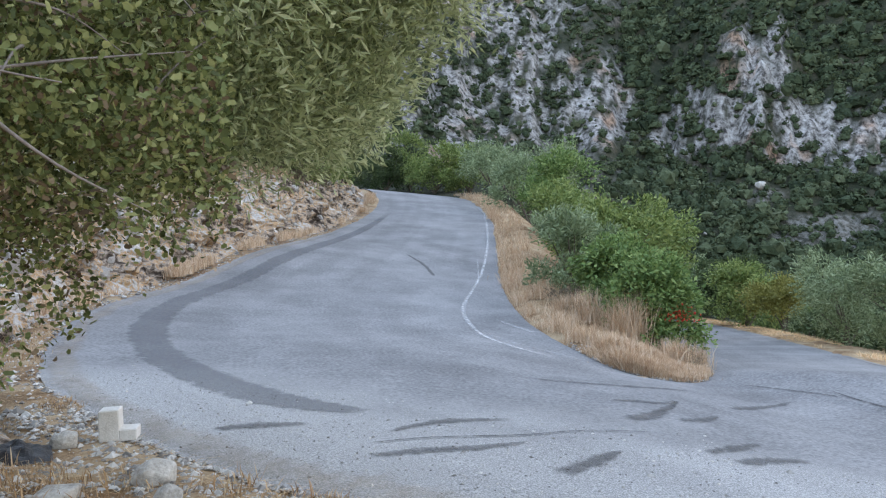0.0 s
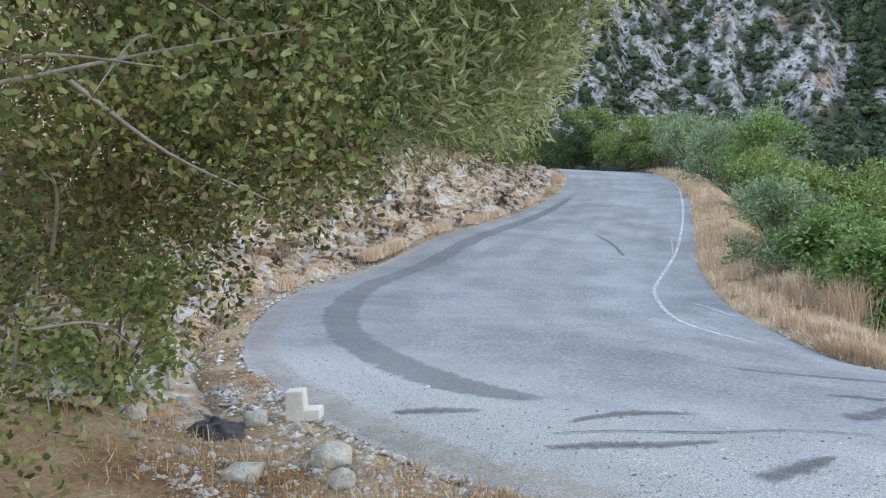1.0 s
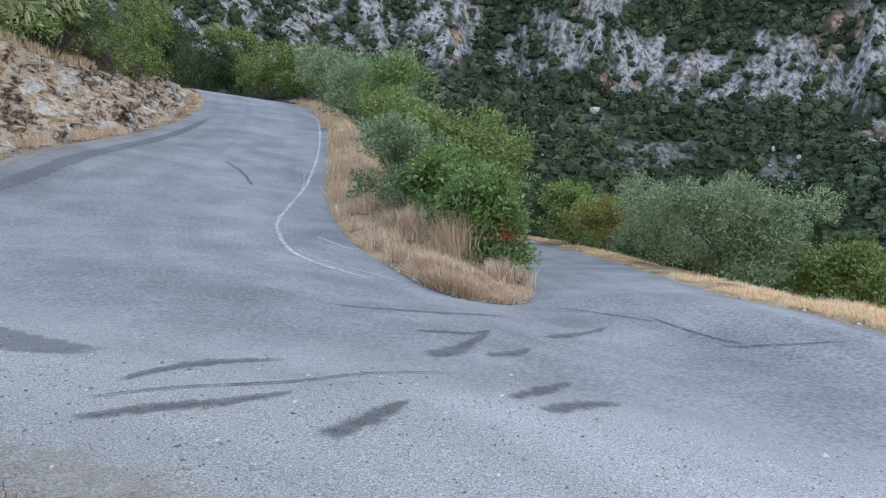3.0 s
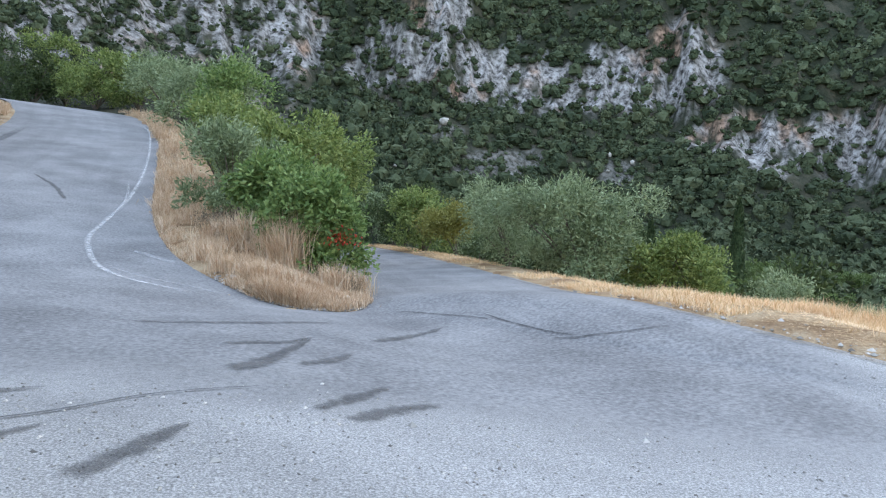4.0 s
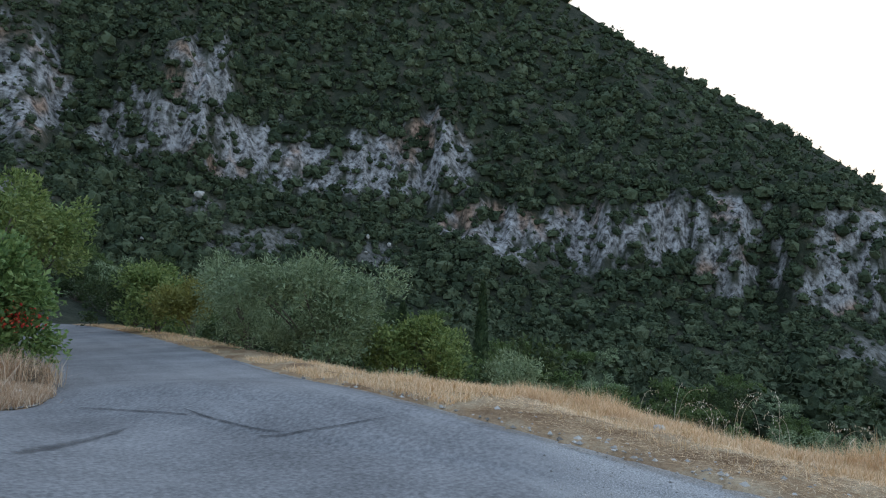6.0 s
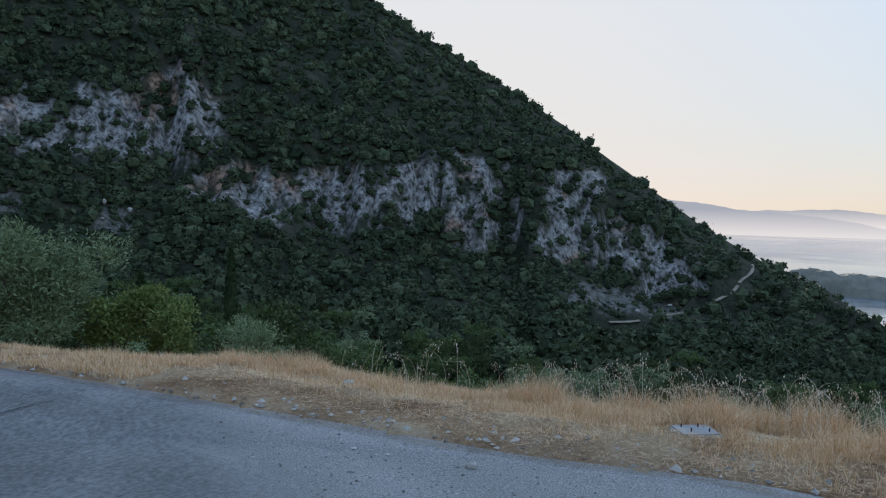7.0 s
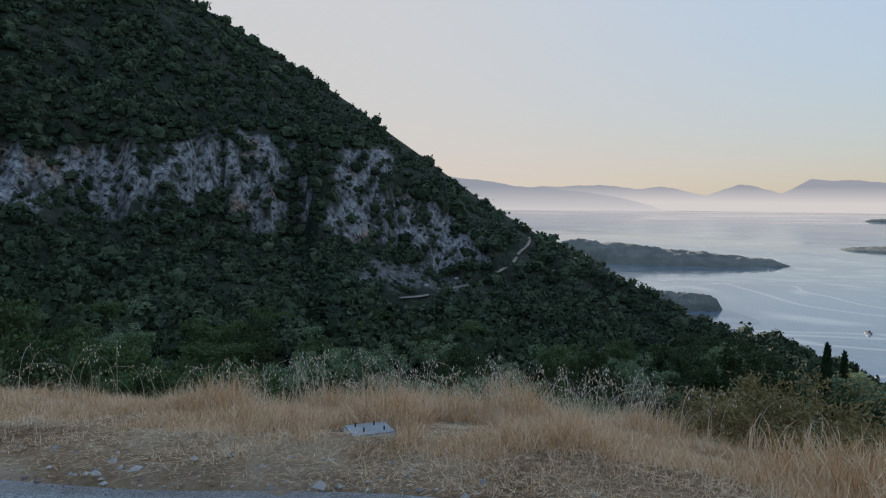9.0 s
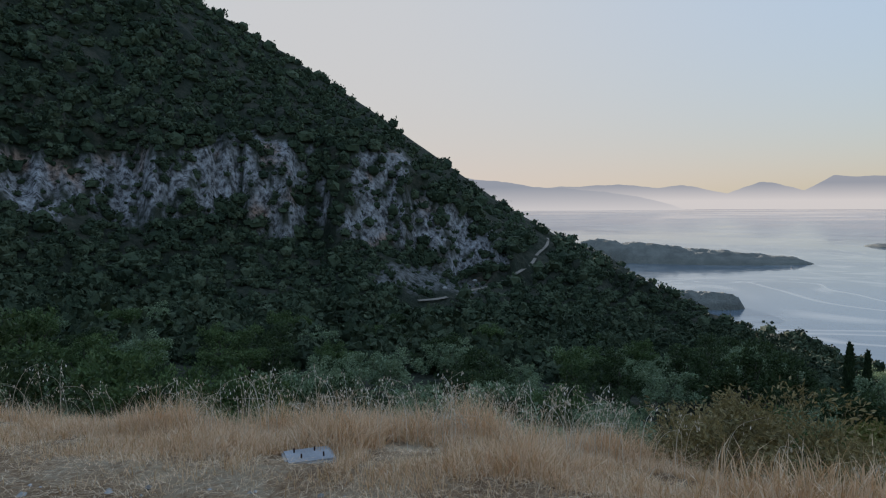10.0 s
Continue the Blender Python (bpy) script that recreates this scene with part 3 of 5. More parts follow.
def bank_height(s):
    """Height of the cut bank beside the outer edge, along the road."""
    return np.interp(s / PER, [0, 2, 3, 4, 5, 6, 8, 9, 9.6, 10.4, 11.5], [1.2, 1.0, 1.3, 2.2, 3.0, 3.0, 2.7, 2.3, 1.3, 0.35, 0.0])


def bank_profile(d, h):
    return h * smoothstep(0.55, 2.3, d) + np.maximum(d - 2.3, 0) * 0.3 * np.minimum(h, 1)


def height(x, y):
    x, y = np.asarray(x, float), np.asarray(y, float)
    r, az = np.hypot(x, y), np.degrees(np.arctan2(x, y))
    far, cliff, r4 = far_height(r, az)
    calm = smoothstep(1.0, 0.8, r / r4) * 0.85 + 0.15
    out = far + (fbm(x / 55, y / 55) - 0.48) * smoothstep(70, 260, r) * 22 * calm + (fbm(x / 8, y / 8, 4) - 0.47) * smoothstep(40, 250, r) * (5 + 10 * cliff) * calm
    near = r < 120
    if near.any():
        xn, yn = x[near], y[near]
        z, d, s, rim = near_height(xn, yn)
        on = inside(xn, yn, road_poly)
        isl = inside(xn, yn, island_poly) & ~on
        so = np.where(s >= 10000, s - 10000, s)
        if isl.any():
            wi = 1 / ((xn[isl, None] - edge_i[None, :, 0]) ** 2 + (yn[isl, None] - edge_i[None, :, 1]) ** 2 + 0.02) ** 2
            z[isl] = (wi * edge_i[None, :, 2]).sum(1) / wi.sum(1)
        bank = bank_profile(d, bank_height(so)) - 0.85 * smoothstep(0.5, 1.0, d) * smoothstep(4.0, 3.0, d) * smoothstep(10.3 * PER, 9.3 * PER, so) * np.minimum(bank_height(so), 1)
        outer_low = smoothstep(14.2 * PER, 15.0 * PER, so)
        drop = -(np.maximum(d - 0.9, 0) * 0.2 + np.maximum(d - 2.4, 0) * 0.24) * outer_low
        g = z + (fbm(xn * 3, yn * 3) - 0.47) * 0.09 * smoothstep(0.05, 0.6, d) + np.where(isl, np.minimum(d, 1.2) * 0.22, bank + drop)
        g = np.where(on, z - 0.045 - 0.12 * smoothstep(0.25, 0.9, rim), g + 0.012)
        w = smoothstep(22, 85, r[near]) * smoothstep(2.5, 16, d)
        out[near] = g * (1 - w) + out[near] * w
    return out


az_line = np.radians(np.concatenate([np.arange(-180, -46, 3.0), np.arange(-45, 125, 0.3), np.arange(126, 180, 3.0)]))
rr = np.concatenate([[0.3], np.geomspace(0.6, 60, 105), np.arange(63, 240, 4.5), np.arange(242, 660, 3.2), np.geomspace(670, 4900, 26)])
na, nr = len(az_line), len(rr)
gx, gy = (rr[:, None] * np.sin(az_line)[None]).ravel(), (rr[:, None] * np.cos(az_line)[None]).ravel()
gz = height(gx, gy)
idx = np.arange(nr * na).reshape(nr, na)
nxt = np.roll(idx, -1, 1)
quads = np.stack([idx[:-1], idx[1:], nxt[1:], nxt[:-1]], -1).reshape(-1, 4)
ground = mesh_object("ground", np.stack([gx, gy, gz], 1), quads, M_GROUND, smooth=True)
ground.data.materials.append(M_MOUNTAIN)
ground.data.polygons.foreach_set("material_index", (np.repeat(rr[:-1], na) > 45).astype(np.int32))
tagged(ground, "dry stony hillside falling to a wooded valley and rocky mountain", "ground", kind="structure")


# bare rock on the mountain: bearing, elevation, half width and half height, in degrees
CLIFFS = [(-13, 14.5, 5, 2.4), (12, 8.8, 2.0, 2.6), (21.9, 11, 1.3, 2.6), (24.3, 11.2, 0.8, 2.4), (21, 7.6, 4, 1.9), (26, 6, 2.6, 2.0), (31, 5.2, 4.2, 1.5),
          (36.5, 5.6, 3.2, 1.9), (41, 6.2, 2.2, 2.8), (44.5, 1.6, 3.2, 1.1), (48, 0.3, 2.4, 1.4), (53, 0.6, 4.0, 1.9), (58, 1.2, 2.6, 2.0), (62, 2.4, 2.6, 1.6),
          (63, -1.2, 1.7, 1.6), (66.1, -0.8, 0.6, 1.5), (70.3, 1.4, 2.0, 1.7), (71.5, -2.2, 3.2, 1.6), (75, -2.6, 2.4, 1.6), (77.8, -4.6, 1.8, 1.3)]
CLEARINGS = [(27.4, -0.7, 3.0, 1.1), (23.8, 1.9, 1.0, 0.5), (36.5, -1.6, 1.2, 1.0), (73.5, -6.5, 2.8, 0.8), (77.5, -7.2, 1.6, 0.5)]


def spots(az, el, table, ragged):
    """How far inside the ellipses of a table a direction lies, with ragged rims."""
    out = np.zeros_like(az)
    for a0, e0, wa, we in table:
        out = np.maximum(out, smoothstep(1.5, 0.95, np.hypot((az - a0) / wa, (el - e0) / we) + ragged))
    return out


def rock_amount(x, y):
    """How bare the far slopes are: cliffs and crags, small clearings, and open scree ahead of the upper road."""
    r, az = np.hypot(x, y), np.degrees(np.arctan2(x, y))
    z = np.asarray(height(x, y))
    el = np.degrees(np.arctan2(z - 1.6, r))
    ragged = (fbm(az * 0.9 + 3, el * 0.9 + 40, 4) - 0.47) * 1.5
    mosaic = 0.5 * fbm(az * 1.3 + 11, el * 1.6 + 4, 4) + 0.5 * fbm(az * 3.2, el * 2.2 + 60, 4)
    crag = spots(az, el, CLIFFS, ragged) * smoothstep(0.36, 0.45, mosaic)
    scree = smoothstep(15, 7, az + 6 * ragged) * smoothstep(200, 240, r) * smoothstep(470, 380, r) * 0.92 * smoothstep(0.40, 0.48, mosaic)
    soil = spots(az, el, CLEARINGS, ragged) * 0.42
    return np.clip(np.maximum(np.maximum(crag, scree) * smoothstep(150, 240, r), soil * smoothstep(90, 150, r)), 0, 1)


ground.data.attributes.new("rock", "FLOAT", "POINT").data.foreach_set("value", rock_amount(gx, gy).astype(np.float32))

SEA_Z = -110.0
sea = mesh_object("water", [(-4900, -4900, SEA_Z), (4900, -4900, SEA_Z), (4900, 4900, SEA_Z), (-4900, 4900, SEA_Z)], [(0, 1, 2, 3)], M_SEA)
tagged(sea, "calm pale sea with smooth slicks under morning haze", "sea", kind="structure")


def polar(az, r, z=0.0):
    return np.array([r * math.sin(radians(az)), r * math.cos(radians(az)), z])


def far_island(name, az0, az1, r, heights, depth, label):
    """A low wooded island: a long mound with an uneven crest."""
    p, q = polar(az0, r), polar(az1, r)
    along, n, m = q - p, 90, 22
    side = np.array([p[0] + q[0], p[1] + q[1], 0])
    side /= np.linalg.norm(side)
    v = []
    for i in range(n + 1):
        a = i / n
        hh = np.interp(a, np.linspace(0, 1, len(heights)), heights)
        w = depth * (math.sin(math.pi * min(max(a, 0.0), 1.0)) ** 0.45)
        for j in range(m + 1):
            b = -1 + 2 * j / m
            c = p + along * a + side * w * b * 0.5
            k = (1 - b * b) ** 0.55 * min(1, 14 * a, 14 * (1 - a))
            z = hh * k * (0.86 + 0.5 * (float(fbm(np.array([c[0] / 25]), np.array([c[1] / 25]))[0]) - 0.47)) + (float(vnoise(np.array([c[0] / 4.0]), np.array([c[1] / 4.0]))[0]) - 0.3) * min(hh, 6) * 0.7 * k
            v.append((c[0], c[1], SEA_Z - 1.0 + z + (1.0 if k > 0 else 0)))
    ii = np.arange((n + 1) * (m + 1)).reshape(n + 1, m + 1)
    f = np.stack([ii[:-1, :-1], ii[1:, :-1], ii[1:, 1:], ii[:-1, 1:]], -1).reshape(-1, 4)
    ob = mesh_object(name, v, f, M_ISLAND_HAZED, smooth=True)
    return tagged(ob, label, "island")


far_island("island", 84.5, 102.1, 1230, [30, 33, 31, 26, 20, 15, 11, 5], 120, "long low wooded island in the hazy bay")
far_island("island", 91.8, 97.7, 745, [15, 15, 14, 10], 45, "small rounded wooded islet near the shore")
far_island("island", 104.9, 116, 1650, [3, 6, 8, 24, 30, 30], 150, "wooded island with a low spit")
far_island("island", 106.3, 112, 3300, [8, 12, 10, 14], 120, "faint far islet with haze in its colour")


def far_range(name, az, el, r, mat, label):
    """A far mountain range behind the bay, as a long ridge."""
    a = np.linspace(az[0], az[-1], 220)
    e = np.interp(a, az, el) + (fbm(a * 0.9, a * 0 + r) - 0.47) * 0.22
    v = []
    for k in range(len(a)):
        top = 1.6 + r * math.tan(radians(e[k]))
        for j, q in enumerate((0, 0.35, 0.7, 1.0)):
            v.append(polar(a[k], r - (1 - q) * 160, (SEA_Z - 2) * (1 - q) + top * q))
    ii = np.arange(len(a) * 4).reshape(-1, 4)
    f = np.stack([ii[:-1, :-1], ii[1:, :-1], ii[1:, 1:], ii[:-1, 1:]], -1).reshape(-1, 4)
    ob = mesh_object(name, v, f, mat, smooth=True)
    return tagged(ob, label, "mountains", kind="structure")


far_range("backdrop", [60, 77, 80, 82.5, 86.3, 90, 92.3, 93.2, 94], [1.6, 1.1, 0.75, 0.3, 0.1, -0.5, -1.1, -1.35, -1.4], 4500, M_FAR_1, "mountain headland across the bay, haze painted into its colour")
far_range("backdrop", [82, 86.3, 88.4, 91.4, 93.2, 96.2, 98.4, 99.3, 101.2, 103, 106.2, 108, 112, 120], [0.3, 0.36, 0.45, 0.22, 0.38, -0.25, 0.52, 0.40, -0.12, 0.90, 0.75, 0.6, 0.8, 0.5], 4700, M_FAR_2, "faint mountain ridges behind the bay, haze painted into their colour")


# ---- foliage ----
def leaf_arrays(pos, direction, length, width, rng, lobed=False):
    n = len(pos)
    d = direction / np.linalg.norm(direction, axis=1, keepdims=True)
    side = np.cross(d, rng.normal(size=(n, 3)))
    side /= np.linalg.norm(side, axis=1, keepdims=True) + 1e-9
    nor = np.cross(side, d)
    L, W = length[:, None], width[:, None]
    if lobed:
        q = [pos] + [pos + d * L * a + side * W * b * rng.uniform(0.8, 1.25, (n, 1)) + nor * W * abs(b) * 0.35 for a, b in ((0.25, 0.42), (0.5, 0.34), (0.75, 0.38), (1.0, 0.0), (0.75, -0.38), (0.5, -0.34), (0.25, -0.42))]
        v = np.stack(q, 1).reshape(-1, 3)
        k = np.arange(n)[:, None] * 8
        return v, np.concatenate([k + [t_] for t_ in ((0, 1, 7), (1, 2, 7), (2, 6, 7), (2, 5, 6), (2, 3, 5), (3, 4, 5))], 0)
    v = np.stack([pos, pos + d * L * 0.5 + side * W * 0.5 + nor * W * 0.15, pos + d * L, pos + d * L * 0.5 - side * W * 0.5 + nor * W * 0.15], 1).reshape(-1, 3)
    k = np.arange(n)[:, None] * 4
    f = np.concatenate([k + [[0, 1, 2]], k + [[0, 2, 3]]], 0)
    return v, f


def clumps(blobs, leaves, seed, clump, droop, inner=0.5, per=40):
    rng = np.random.default_rng(seed)
    b = np.array(blobs, float)
    w = b[:, 3] * b[:, 4] + b[:, 4] * b[:, 5] + b[:, 3] * b[:, 5]
    nc = max(12, leaves // per)
    which = rng.choice(len(b), nc, p=w / w.sum())
    d = rng.normal(size=(nc, 3))
    d[:, 2] = np.where(d[:, 2] < -0.5, -d[:, 2] * 0.5, d[:, 2])
    d /= np.linalg.norm(d, axis=1, keepdims=True)
    c = b[which, :3] + d * b[which, 3:] * rng.uniform(inner, 1.05, (nc, 1))
    size = clump * rng.uniform(0.5, 1.2, nc)
    pos = np.repeat(c, per, 0) + np.clip(rng.normal(size=(nc * per, 3)), -1.5, 1.5) * np.repeat(size, per)[:, None] * 0.5
    out = np.repeat(d, per, 0) + rng.normal(size=(nc * per, 3)) * 0.8
    out[:, 2] -= droop
    return pos, out, rng, c


def crown(name, blobs, leaves, length, width, mat, parent, seed, clump=0.35, droop=0.0, label="", inner=0.5, per=40, keep=None, lobed=False):
    """Leaves in clumps over the shells of several ellipsoids (x, y, z, rx, ry, rz)."""
    pos, out, rng, c = clumps(blobs, leaves, seed, clump, droop, inner, per)
    if keep is not None:
        ok = keep(pos)
        pos, out = pos[ok], out[ok]
    n = len(pos)
    v, f = leaf_arrays(pos, out, length * rng.uniform(0.6, 1.3, n), width * rng.uniform(0.6, 1.3, n), rng, lobed)
    return mesh_object(name, v, f, mat, parent, label=label)


def tube_arrays(points, radii, sides=7):
    p = np.asarray(points, float)
    v, f = [], []
    for i, q in enumerate(p):
        d = p[min(i + 1, len(p) - 1)] - p[max(i - 1, 0)]
        d = d / (np.linalg.norm(d) + 1e-9)
        s = np.cross(d, (0.3, 0.9, 0.31))
        s /= np.linalg.norm(s)
        t = np.cross(d, s)
        for k in range(sides):
            a = 2 * math.pi * k / sides
            v.append(q + (s * math.cos(a) + t * math.sin(a)) * radii[i])
    for i in range(len(p) - 1):
        for k in range(sides):
            f.append([i * sides + k, i * sides + (k + 1) % sides, (i + 1) * sides + (k + 1) % sides, (i + 1) * sides + k])
    return v, f


def branches(name, paths, mat, parent, label="", sides=7):
    vs, fs = [], []
    for pts, r0, r1 in paths:
        c = spline(pts, 5)
        v, f = tube_arrays(c, np.linspace(r0, r1, len(c)), sides)
        fs += [[i + len(vs) for i in q] for q in f]
        vs += v
    return mesh_object(name, vs, fs, mat, parent, smooth=True, label=label)


def ground_z(x, y):
    return float(height([x], [y])[0])


def bush(name, x, y, w, h, mat, seed, leaves=6000, length=0.06, width=0.025, label="", category="bush", clump=0.3, blob_n=8, stem=1.0, low=0.34):
    z = ground_z(x, y) - 0.03
    top = empty(name, pose(x, y, z))
    rng = np.random.default_rng(seed)
    blobs = [(rng.uniform(-0.34, 0.34) * w, rng.uniform(-0.34, 0.34) * w, h * rng.uniform(low, 0.76), w * rng.uniform(0.16, 0.3), w * rng.uniform(0.16, 0.3), h * rng.uniform(0.16, 0.26)) for _ in range(blob_n)]
    if low < 0.3:
        blobs += [(0.27 * w * math.cos(k * 1.57 + seed), 0.27 * w * math.sin(k * 1.57 + seed), h * 0.2, w * 0.22, w * 0.22, h * 0.2) for k in range(4)]
    crown("crown", blobs, int(leaves * 0.62), length * 1.6, width * 1.65, mat, top, seed, clump, inner=0.55, per=80)
    paths = []
    for k in range(blob_n):
        bx = blobs[k]
        paths.append(([(0.05 * math.cos(k * 1.3), 0.05 * math.sin(k * 1.3), 0), (bx[0] * 0.4, bx[1] * 0.4, bx[2] * 0.5), (bx[0], bx[1], bx[2])], 0.014 * h * stem, 0.004 * h))
    branches("trunk", paths, M_BARK, top)
    return tagged(top, label, category)


def grass(name, pts, h, mat, seed, per=1, width=0.005, lean=0.35, label="", parent=None, flat=0.0):
    """Bent dry blades rooted at the points (x, y, z)."""
    rng = np.random.default_rng(seed)
    p = np.repeat(np.asarray(pts, float), per, 0)
    n = len(p)
    p[:, :2] += rng.normal(size=(n, 2)) * 0.035
    hh = h * rng.uniform(0.45, 1.15, n) if np.isscalar(h) else np.repeat(h, per) * rng.uniform(0.45, 1.15, n)
    a = rng.uniform(0, 2 * math.pi, n)
    ln = np.abs(rng.normal(size=n)) * lean + flat
    d = np.stack([np.cos(a) * ln, np.sin(a) * ln, np.ones(n) if not flat else rng.uniform(0.02, 0.12, n)], 1)
    d /= np.linalg.norm(d, axis=1, keepdims=True)
    side = np.stack([-np.sin(a + rng.normal(size=n)), np.cos(a + rng.normal(size=n)), np.zeros(n)], 1) * width
    mid = p + d * hh[:, None] * 0.55
    d2 = d + np.stack([np.cos(a), np.sin(a), -0.6 * np.ones(n) if not flat else 0 * a], 1) * (0.35 * np.abs(rng.normal(size=n)))[:, None]
    tip = mid + d2 * hh[:, None] * 0.45
    v = np.stack([p - side, p + side, mid - side * 0.8, mid + side * 0.8, tip], 1).reshape(-1, 3)
    k = np.arange(n)[:, None] * 5
    f = np.concatenate([k + [[0, 1, 3]], k + [[0, 3, 2]], k + [[2, 3, 4]]], 0)
    return mesh_object(name, v, f, mat, parent, label=label)


def scatter(n, box, seed, test=None):
    rng = np.random.default_rng(seed)
    x, y = rng.uniform(box[0], box[1], n), rng.uniform(box[2], box[3], n)
    ok = ~inside(x, y, road_poly)
    if test is not None:
        ok &= test(x, y)
    x, y = x[ok], y[ok]
    return np.stack([x, y, height(x, y)], 1)


def stone_arrays(rng, size, flat=0.6):
    """A rough angular stone: a chipped box of 14 corners."""
    v = []
    for a in (-1, 1):
        for b in (-1, 1):
            for c in (-1, 1):
                v.append(np.array([a, b, c]) * 0.62 * rng.uniform(0.75, 1.1, 3))
    for ax in range(3):
        for s in (-1, 1):
            e = np.zeros(3)
            e[ax] = s * rng.uniform(0.7, 1.0)
            v.append(e + rng.normal(size=3) * 0.08)
    v = np.array(v) * size * np.array([1, rng.uniform(0.6, 1), flat * rng.uniform(0.7, 1.2)])
    c = lambda a, b, d: a * 4 + b * 2 + d
    f = []
    for (q, centre) in (((0, 1, 3, 2), 8), ((4, 6, 7, 5), 9), ((0, 4, 5, 1), 10), ((2, 3, 7, 6), 11), ((0, 2, 6, 4), 12), ((1, 5, 7, 3), 13)):
        for i in range(4):
            f.append([q[i], q[(i + 1) % 4], centre])
    return v, f


# ---- the cut bank ----
S0, S1 = int(1.5 * PER), int(10.3 * PER)
ss = np.linspace(S0, S1, 460)
ex, ey, ez = (np.interp(ss, np.arange(NS), edge_o[:, k]) for k in range(3))
tang = np.stack([np.gradient(ex), np.gradient(ey)], 1)
tang /= np.linalg.norm(tang, axis=1, keepdims=True)
out_n = np.stack([tang[:, 1], -tang[:, 0]], 1)
if ((edge_i[S0 + 20, :2] - edge_o[S0 + 20, :2]) * out_n[120]).sum() > 0:
    out_n = -out_n
dd = np.concatenate([np.linspace(0.45, 2.5, 52), np.linspace(2.65, 4.2, 8)])
BX = ex[:, None] + out_n[:, 0:1] * dd[None]
BY = ey[:, None] + out_n[:, 1:2] * dd[None]
bz = ez[:, None] + bank_profile(dd[None], bank_height(ss)[:, None])
along = np.repeat(np.cumsum(np.hypot(np.gradient(ex), np.gradient(ey)))[:, None], len(dd), 1)
face = smoothstep(0.45, 0.95, dd)[None] * smoothstep(4.2, 2.6, dd)[None] * np.minimum(bank_height(ss), 1)[:, None]
blocky = np.floor(fbm(along * 1.5, bz * 2.6 + along * 0.5, 5) * 12) / 12
push = (blocky - 0.45) * 1.2 + (fbm(along * 5, bz * 5.5 + 7, 4) - 0.47) * 0.45
BX -= out_n[:, 0:1] * push * face * 1.05
BY -= out_n[:, 1:2] * push * face * 1.05
bz = bz + (fbm(along * 2.5, dd[None] * 2.5 + 0 * along, 4) - 0.47) * 0.4 * face - 0.25 * smoothstep(3.2, 4.2, dd)[None] - 0.12 * smoothstep(0.75, 0.45, dd)[None]
ii = np.arange(BX.size).reshape(BX.shape)
bank = mesh_object("rock_bank", np.stack([BX, BY, bz], -1).reshape(-1, 3), np.stack([ii[:-1, :-1], ii[1:, :-1], ii[1:, 1:], ii[:-1, 1:]], -1).reshape(-1, 4), M_BANK)
tagged(bank, "cut bank of broken limestone with orange earth", "bank", kind="structure")

# ---- dirt track on the spur ----
def on_slope(az, el):
    r = np.arange(120, 640, 1.5)
    z = height(r * math.sin(radians(az)), r * math.cos(radians(az)))
    k = np.argmax(np.degrees(np.arctan2(z - 1.6, r)) >= el)
    return polar(az, r[k], z[k])


tr = spline([on_slope(a, e) for a, e in [(73.6, -8.6), (75.6, -8.3), (77.4, -7.75), (78.9, -7.45), (79.9, -7.1), (81.3, -6.3), (82.3, -5.6), (82.7, -4.9), (83.4, -4.2), (83.45, -3.65)]], 10)
side = np.stack([-np.gradient(tr[:, 1]), np.gradient(tr[:, 0]), 0 * tr[:, 0]], 1)
side /= np.linalg.norm(side, axis=1, keepdims=True)
v = np.concatenate([tr + side * 0.9 + (0, 0, 1.0), tr - side * 0.9 + (0, 0, 0.6)])
n = len(tr)
track = mesh_object("track", v, [[i, i + 1, n + i + 1, n + i] for i in range(n - 1)], M_TRACK)
tagged(track, "pale dirt track climbing the spur", "track", kind="structure")


# ---- far woods ----
TREE_N = 25000
rng = np.random.default_rng(11)
fa = rng.uniform(-16, 122, TREE_N)
rad_line = np.concatenate([np.arange(48, 240, 4.0), np.arange(240, 660, 4.0)])
aa = np.arange(-17, 124, 1.0)
PX, PY = rad_line[None] * np.sin(np.radians(aa))[:, None], rad_line[None] * np.cos(np.radians(aa))[:, None]
PZ = height(PX.ravel(), PY.ravel()).reshape(PX.shape)
EL = np.maximum.accumulate(np.degrees(np.arctan2(PZ - 1.6, rad_line[None])), 1) + np.linspace(0, 0.02, len(rad_line))[None]
fr = np.empty(TREE_N)
for k in range(TREE_N):
    e = EL[int(fa[k] + 17)]
    fr[k] = np.interp(rng.uniform(e[0], min(e[-1], 19.5)), e, rad_line) + rng.uniform(-6, 6)
fx, fy = fr * np.sin(np.radians(fa)), fr * np.cos(np.radians(fa))
fz = height(fx, fy)
rock = rock_amount(fx, fy)
_, near_d, _, _ = near_height(fx, fy)
keep = (fz > SEA_Z + 2) & (rng.random(TREE_N) > rock * np.where(fa < 14, 0.80, 0.88)) & (near_d > 9) & (fr > 105) & (((fx[:, None] - tr[None, :, 0]) ** 2 + (fy[:, None] - tr[None, :, 1]) ** 2).min(1) > 36)
fx, fy, fz, fr, fa, rock = (q[keep] for q in (fx, fy, fz, fr, fa, rock))
n = len(fx)
rad = np.clip(rng.lognormal(0.88, 0.36, n), 0.9, 5.0) * (0.55 + 0.45 * smoothstep(50, 200, fr)) * (1 - 0.42 * (rock > 0.3)) * np.where(fa < 14, 0.72, 1.0) * (1 - 0.25 * smoothstep(84, 92, fa)) * (1 + 0.35 * smoothstep(330, 480, fr) + 0.3 * smoothstep(280, 180, fr) * smoothstep(92, 82, fa))
CARDS = 32
LEAFY = 230.0
